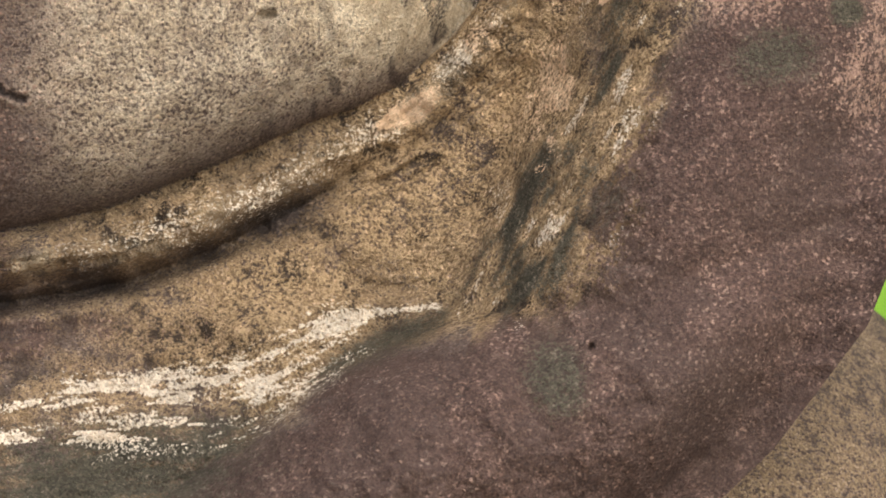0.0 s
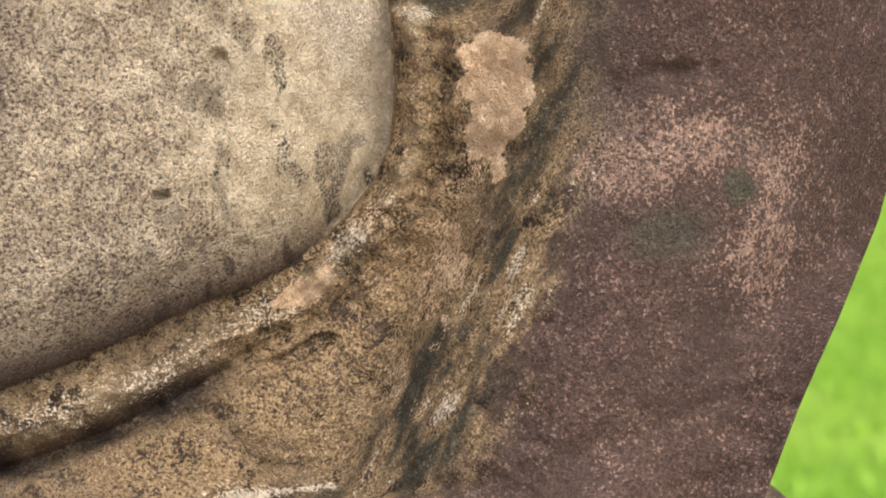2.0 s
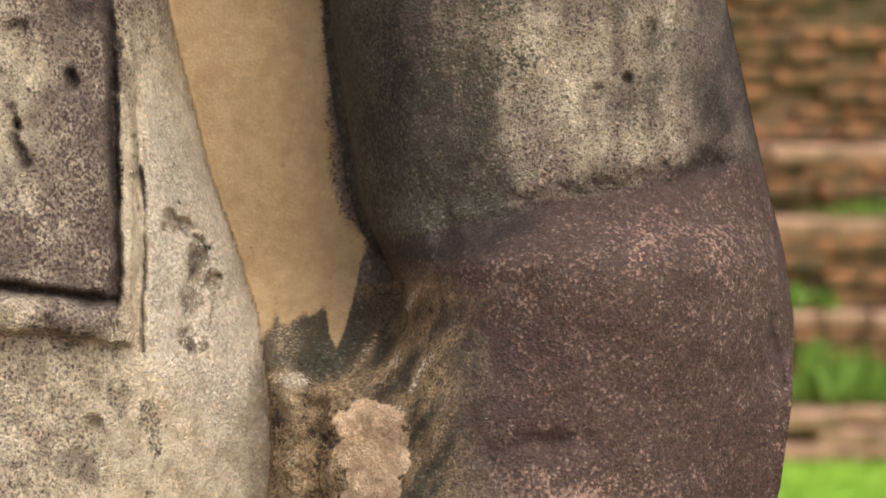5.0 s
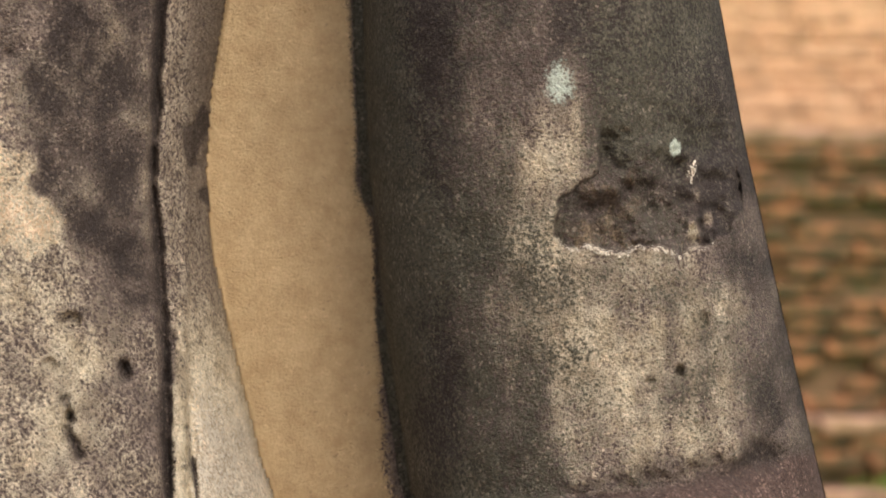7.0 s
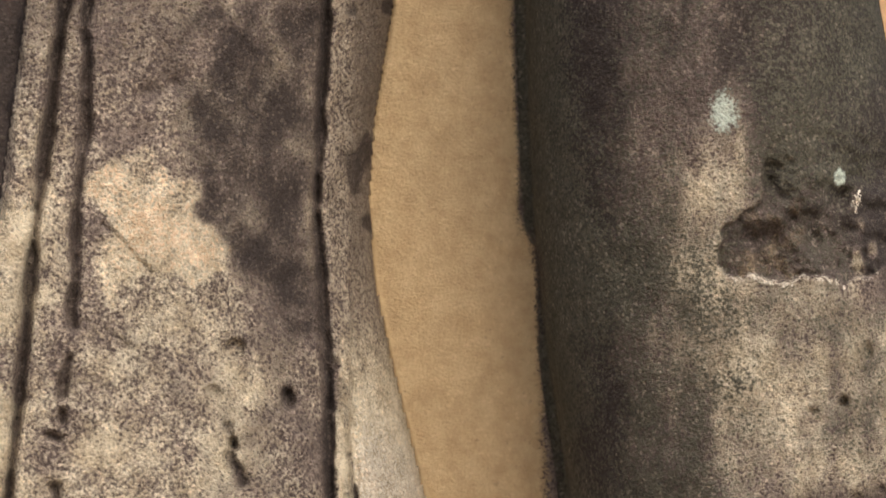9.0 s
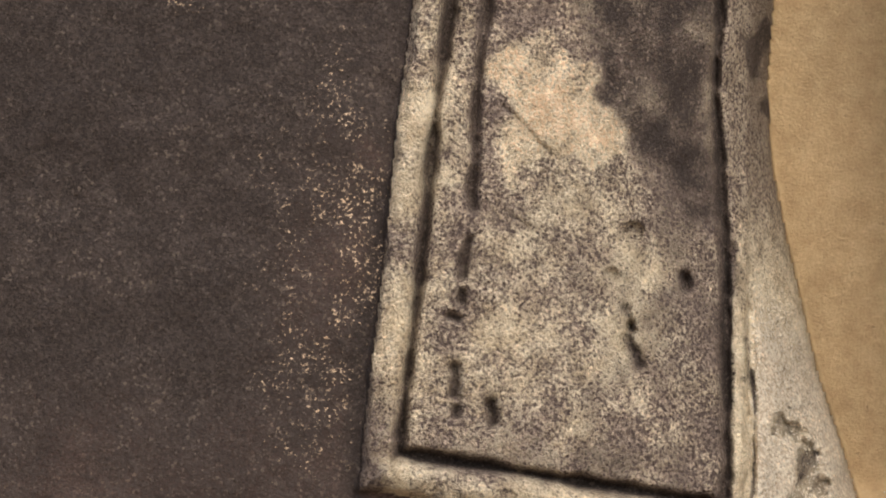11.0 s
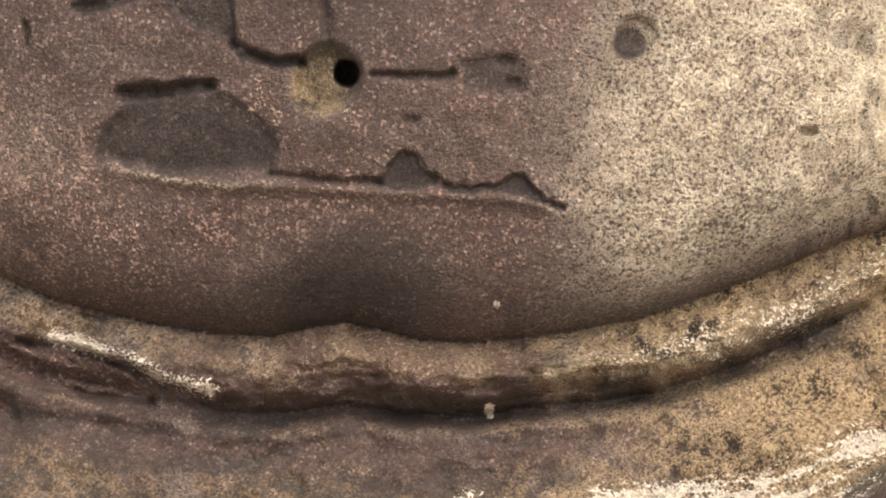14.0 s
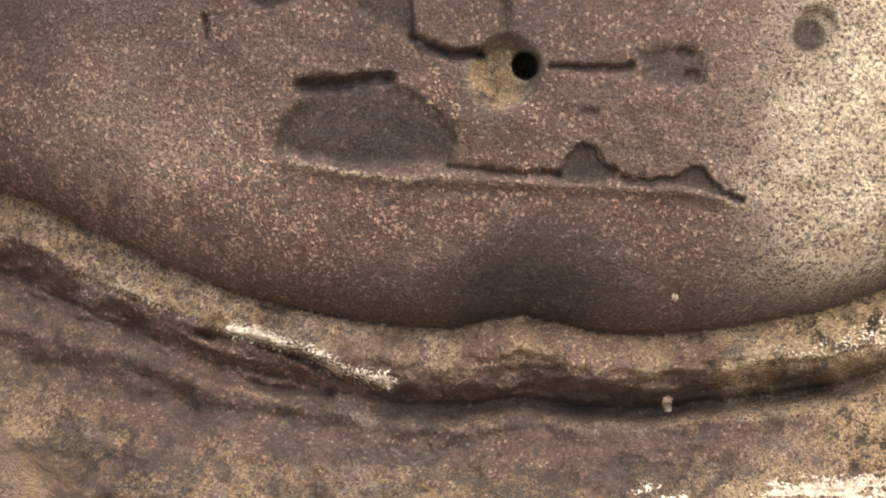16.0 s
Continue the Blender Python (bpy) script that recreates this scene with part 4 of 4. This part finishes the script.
    W["black"] *= 1 - 0.30 * on_arm * high * ramp(fuzz(u, v * 0.5, 0.006, 25), 0.5, 0.7)
    # left roll's lower face: dark crust, with shade painted in
    W["purple"] += below * 0.32 * ramp(u, -0.19, -0.23) * ramp(s, 0.013, 0.017) * ramp(s, 0.030, 0.024)
    W["green"] += on_arm * high * 0.42 * blob(u, v, 0.190, 1.205, 0.045, 0.055, 0.6) * fuzz(u, v, 0.012, 48)
    flush = arm_low * (0.90 * bend * (0.75 + 0.5 * n1) + 0.9 * np.exp(-((to_line(u, v, [(0.165, 1.122), (0.2035, 1.1358), (0.2341, 1.1400), (0.2485, 1.1340)])[0] + 0.012 * (n2 - 0.5)) / 0.013) ** 2) * (0.3 + 0.7 * n1) + 0.5 * blob(u, v, 0.163, 1.045, 0.03, 0.016, 0.6))
    W["fleck"] = flush * (0.6 + 0.7 * fuzz(u, v, 0.007, 39))
    W["pink"] += 0.10 * flush
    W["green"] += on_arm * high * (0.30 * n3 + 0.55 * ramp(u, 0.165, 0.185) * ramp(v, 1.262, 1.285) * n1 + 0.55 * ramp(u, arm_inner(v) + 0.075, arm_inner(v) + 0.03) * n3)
    W["black"] += on_arm * high * 0.32 * ramp(u, 0.165, 0.182) * ramp(v + 0.02 * (n2 - 0.5), 1.262, 1.285)
    # lit lip of the lap, painted paler where the relief alone shows faintly
    lap_lip = np.exp(-((s - wide - 0.008) / 0.0028) ** 2) * below * ramp(u, -0.02, -0.06)
    W["cream"] += 0.35 * lap_lip * (n1 + n2 - 0.55)
    W["purple"] -= 0.30 * lap_lip
    W["black"] += belly * 0.42 * ramp(fuzz(u, v * 0.5, 0.010, 27), 0.66, 0.76) * ramp(u, -0.02, 0.02)
    low_lap = below * ramp(u, -0.05, -0.11) * ramp(s, 0.030, 0.040)
    W["ochre"] += low_lap * (0.12 + 0.42 * (2.4 * n2 - 0.7))
    W["black"] += low_lap * (0.40 * ramp(fuzz(u * 0.6, v, 0.007, 28), 0.40, 0.70) + 0.20)
    # shade on the lap just below the roll, painted as purple
    W["purple"] += below * 0.50 * ramp(u, -0.03, -0.10) * np.exp(-((s - wide - 0.013) / 0.013) ** 2) * (0.4 + fuzz(u, v, 0.008, 49))
    W["green"] += 0.22 * low_lap * ramp(n2, 0.5, 0.75)
    W["pink"] += belly * 0.20 * blob(u + 0.03 * (n1 - 0.5), v, -0.120, 1.200, 0.022, 0.070, 0.7) * (0.1 + 1.1 * fuzz(u, v, 0.012, 45)) * (hl < 0) + belly * 0.24 * blob(u + 0.01 * (n2 - 0.5), v, -0.1672, 1.2985, 0.010, 0.010, 0.6) * n2
    W["black"] *= 1 - 0.28 * belly * blob(u + 0.03 * (n1 - 0.5), v, -0.118, 1.195, 0.024, 0.075, 0.7)
    W["cream"] += belly * 0.22 * blob(u + 0.02 * (n2 - 0.5), v, -0.310, 1.005, 0.05, 0.040, 0.6) * (0.4 + n2)
    W["fleck"] += belly * (1 - pale_side) * (0.26 * ramp(v, 1.10, 1.05) * (0.4 + 0.8 * n2) + 0.18 * blob(u, v, -0.30, 1.00, 0.06, 0.05, 0.6))
    # shade where the belly turns under, painted by distance to the crease
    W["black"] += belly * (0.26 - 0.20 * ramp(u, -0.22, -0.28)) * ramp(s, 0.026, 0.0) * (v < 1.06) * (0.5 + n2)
    for key in ("black", "green"):
        W[key] = W[key] * (1 - 0.92 * np.clip(W["tan"], 0, 1) ** 2)
    W["white"] -= 1.5 * inside * np.clip(shade_and_core, 0, 1) * (u > 0.03)
    W["cream"] -= 0.5 * inside * np.clip(shade_and_core, 0, 1) * (u > 0.03)
    return {k: np.clip(w, 0, 1) for k, w in W.items()}


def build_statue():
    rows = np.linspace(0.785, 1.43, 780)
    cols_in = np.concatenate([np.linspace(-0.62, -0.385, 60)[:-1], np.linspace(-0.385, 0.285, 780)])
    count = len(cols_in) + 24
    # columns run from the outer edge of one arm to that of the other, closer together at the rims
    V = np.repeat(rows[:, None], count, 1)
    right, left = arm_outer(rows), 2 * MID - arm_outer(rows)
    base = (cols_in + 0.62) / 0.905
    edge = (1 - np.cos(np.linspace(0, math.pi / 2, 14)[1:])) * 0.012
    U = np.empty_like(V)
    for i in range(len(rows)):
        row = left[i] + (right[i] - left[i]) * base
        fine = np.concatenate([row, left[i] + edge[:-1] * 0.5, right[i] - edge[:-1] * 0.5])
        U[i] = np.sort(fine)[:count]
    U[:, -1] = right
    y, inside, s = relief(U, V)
    cut, shade_and_core = details(U, V, y, inside, s)
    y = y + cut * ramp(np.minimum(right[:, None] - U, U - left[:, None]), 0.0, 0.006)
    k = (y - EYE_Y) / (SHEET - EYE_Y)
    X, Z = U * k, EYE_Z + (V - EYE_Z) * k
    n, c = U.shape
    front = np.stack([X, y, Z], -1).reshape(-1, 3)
    # the plain back
    bc = 40
    tt = np.linspace(0, 1, bc)[None, :]
    bx = X[:, :1] * (1 - tt) + X[:, -1:] * tt
    by = y[:, :1] * (1 - tt) + y[:, -1:] * tt + 0.17 * np.sqrt(np.clip(1 - (2 * tt - 1) ** 4, 0, 1))
    bz = Z[:, :1] * (1 - tt) + Z[:, -1:] * tt
    back = np.stack([bx, by, bz], -1).reshape(-1, 3)

    def quads(n, c, start, flip):
        i = np.arange(n * c).reshape(n, c)
        f = np.stack([i[:-1, :-1], i[:-1, 1:], i[1:, 1:], i[1:, :-1]], -1).reshape(-1, 4) + start
        return f[:, ::-1] if flip else f

    faces = np.concatenate([quads(n, c, 0, False), quads(n, bc, n * c, True)])
    # the top closes over in a low dome
    rim_f, rim_b = front.reshape(n, c, 3)[-1], back.reshape(n, bc, 3)[-1]
    pick = np.linspace(0, c - 1, bc).astype(int)
    rim_f = rim_f[pick]
    dome = []
    for t in np.linspace(0, 1, 24):
        row = rim_f * (1 - t) + rim_b * t
        row[:, 2] += 0.05 * math.sin(math.pi * t) ** 0.7
        dome.append(row)
    dome = np.array(dome)
    dome_at = n * c + n * bc
    faces = np.concatenate([faces, quads(24, bc, dome_at, False)])
    allv = np.concatenate([front, back, dome.reshape(-1, 3)])
    # crossed legs below, as one broad rounded mass with a knee to each side, and the shoulders' closing
    extra_v, extra_f, at = [], [], len(allv)
    for cx, cy, cz, rx, ry, rz in KNEES:
        a, b = 96, 64
        th, ph = np.meshgrid(np.linspace(0, 2 * math.pi, a, endpoint=False), np.linspace(-math.pi / 2, math.pi / 2, b))
        bump = 1 + 0.03 * np.sin(3 * th) * np.cos(ph)
        p = np.stack([cx + rx * bump * np.cos(ph) * np.cos(th), cy + ry * np.cos(ph) * np.sin(th), cz + rz * np.sin(ph)], -1).reshape(-1, 3)
        i = np.arange(a * b).reshape(b, a)
        j = np.roll(i, -1, 1)
        f = np.stack([i[:-1], j[:-1], j[1:], i[1:]], -1).reshape(-1, 4) + at
        extra_v.append(p)
        extra_f.append(f)
        at += len(p)
    allv = np.concatenate([allv] + extra_v)
    faces = np.concatenate([faces] + extra_f)
    me = bpy.data.meshes.new("stone_statue")
    me.vertices.add(len(allv))
    me.vertices.foreach_set("co", allv.astype(np.float32).ravel())
    me.loops.add(faces.size)
    me.loops.foreach_set("vertex_index", faces.astype(np.int32).ravel())
    me.polygons.add(len(faces))
    me.polygons.foreach_set("loop_start", np.arange(0, faces.size, 4, dtype=np.int32))
    me.polygons.foreach_set("use_smooth", np.ones(len(faces), dtype=bool))
    me.update(calc_edges=True)
    me.validate()
    W = weathering_and_shade(U, V, y, inside, s, shade_and_core)
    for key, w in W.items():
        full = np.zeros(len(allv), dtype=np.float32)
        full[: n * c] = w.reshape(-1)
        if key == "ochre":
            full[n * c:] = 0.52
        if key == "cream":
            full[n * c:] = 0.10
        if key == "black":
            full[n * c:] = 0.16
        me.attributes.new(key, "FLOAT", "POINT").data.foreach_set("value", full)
    me.materials.append(STONE)
    return tagged(new("stone_statue", me), "weathered grey and purple-brown carved stone seated statue on a plinth", "statue")


KNEES = [(0.16, 1.50, 0.78, 0.13, 0.16, 0.135), (-0.494, 1.50, 0.78, 0.13, 0.16, 0.135), (MID, 1.44, 0.79, 0.46, 0.22, 0.085)]
build_statue()


def plinth():
    me = chipped_box(1.5, 0.95, 0.74, 5, 0.03)
    me.materials.append(PLINTH)
    ob = new("stone_plinth", me)
    ob.matrix_basis = pose(MID, 1.56, 0.36)
    return tagged(ob, "rough grey-brown stone plinth block under the statue", "plinth")


plinth()

# ---- the lawn ----
def lawn():
    me = mesh_of("ground", [(-600, -600, 0), (600, -600, 0), (600, 600, 0), (-600, 600, 0)], [(0, 1, 2, 3)], LAWN)
    tagged(new("ground", me), "bright green mown lawn with bare sandy earth round the plinth", "lawn", kind="structure")
    rnd = np.random.RandomState(4)
    n = 26000
    x, yy = rnd.uniform(0.5, 2.6, n), rnd.uniform(3.2, 8.84, n)
    h, w, ang, lean = rnd.uniform(0.012, 0.032, n), rnd.uniform(0.002, 0.004, n), rnd.uniform(0, 6.28, n), rnd.uniform(-0.02, 0.02, (2, n))
    verts = np.empty((n, 3, 3))
    verts[:, 0] = np.stack([x - w * np.cos(ang), yy - w * np.sin(ang), np.zeros(n)], -1)
    verts[:, 1] = np.stack([x + w * np.cos(ang), yy + w * np.sin(ang), np.zeros(n)], -1)
    verts[:, 2] = np.stack([x + lean[0], yy + lean[1], h], -1)
    me = mesh_of("grass", verts.reshape(-1, 3).tolist(), np.arange(3 * n).reshape(n, 3).tolist(), BLADES)
    tagged(new("grass", me), "short bright green mown grass blades on the lawn", "grass", kind="stuff")


lawn()


# ---- brick terraces behind ----
def terraces():
    wall = tagged(new("wall_terrace"), "ruined stepped terrace of old orange and mossy bricks", "brick wall", kind="structure")
    steps = [(0.0, 0.13, 8.90, 2), (0.13, 0.36, 9.06, 0), (0.36, 0.59, 9.16, 0), (0.59, 0.77, 9.30, 0), (0.77, 1.52, 9.42, 0), (1.52, 2.45, 9.85, 1)]
    for i, (z0, z1, y0, mat) in enumerate(steps):
        me = chipped_box(40, 3.0, z1 - z0 - 0.012, 40 + i, 0.01)
        me.materials.append(MORTAR if mat != 1 else BRICK_PALE)
        part("wall_core", me, wall, pose(2, y0 + 0.03 + 1.5, (z0 + z1) / 2 - 0.006))
    rnd = random.Random(9)
    widths = (0.17, 0.12, 0.22, 0.09)
    mats, shapes = (BRICK, BRICK_PALE, BRICK_TOP), {}
    for kind, m in enumerate(mats):
        for k in range(4):
            shapes[kind, k] = chipped_box(widths[k], 0.15, 0.040, 60 + k, 0.16)
            shapes[kind, k].materials.append(m)
    far = {0: ([], []), 1: ([], []), 2: ([], [])}
    for z0, z1, y0, mat in steps:
        rows = max(1, round((z1 - z0) / 0.049))
        for r in range(rows):
            x = -2.5 + rnd.uniform(-0.2, 0)
            top = r == rows - 1
            while x < 5.0:
                k = rnd.randrange(4)
                wide = widths[k]
                kind = 2 if top and mat != 1 else mat
                dy = rnd.uniform(-0.012, 0.028) * (0.3 if mat == 1 else 1)
                z = z0 + (r + 0.5) * (z1 - z0) / rows
                if top or mat == 1 or rnd.random() > 0.16:
                    if 1.38 < x < 2.12:
                        part("brick", shapes[kind, k], wall, pose(x + wide / 2, y0 + (0.096 if mat == 1 else 0.055) + dy, z, rnd.uniform(-3, 3), rnd.uniform(-1.6, 1.6), rnd.uniform(-4, 4)))
                    else:
                        vs, fs = far[kind]
                        at = len(vs)
                        vs += [(x + a * wide, y0 - 0.02 + dy + c * 0.15, z + (e - 0.5) * 0.038) for e in (0, 1) for c in (0, 1) for a in (0, 1)]
                        fs += [tuple(at + q for q in f) for f in ((0, 2, 3, 1), (4, 5, 7, 6), (0, 1, 5, 4), (2, 6, 7, 3), (0, 4, 6, 2), (1, 3, 7, 5))]
                x += wide + (0.005 if mat == 1 else rnd.uniform(0.003, 0.010))
    for kind, (vs, fs) in far.items():
        tagged(part("brickwork", mesh_of("brickwork", vs, fs, mats[kind]), wall), kind="stuff")
    return wall


terraces()


def weeds(x, y, z, n, spread, tall, seed):
    rnd = random.Random(seed)
    verts, faces = [], []
    for _ in range(n):
        a, r = rnd.uniform(0, 6.28), spread * rnd.random() ** 0.6
        bx, by, h = r * math.cos(a) * 1.8, r * math.sin(a) * 0.5, tall * rnd.uniform(0.4, 1.0) * (1 - 0.5 * r / spread)
        b, w, l = rnd.uniform(0, 6.28), rnd.uniform(0.006, 0.012), rnd.uniform(0.02, 0.05)
        i = len(verts)
        tip = (bx + l * math.cos(b), by + l * math.sin(b), h)
        midp = (bx + 0.5 * l * math.cos(b), by + 0.5 * l * math.sin(b), h * 0.8)
        nx, ny = -math.sin(b) * w, math.cos(b) * w
        verts += [(bx, by, 0), (midp[0] + nx, midp[1] + ny, midp[2]), tip, (midp[0] - nx, midp[1] - ny, midp[2] + 0.004)]
        faces += [(i, i + 1, i + 2), (i, i + 2, i + 3)]
    ob = new("weed_clump", mesh_of("weed_clump", verts, faces, WEEDS))
    ob.matrix_basis = pose(x, y, z)
    return tagged(ob, "small bright green weed leaves on the brick ledge", "weeds", kind="stuff")


weeds(1.84, 9.00, 0.13, 160, 0.16, 0.22, 1)
weeds(2.15, 9.00, 0.13, 120, 0.14, 0.16, 2)
weeds(1.80, 9.12, 0.36, 90, 0.10, 0.09, 3)
weeds(2.08, 9.24, 0.59, 90, 0.14, 0.05, 4)
weeds(1.55, 9.00, 0.13, 120, 0.12, 0.14, 5)
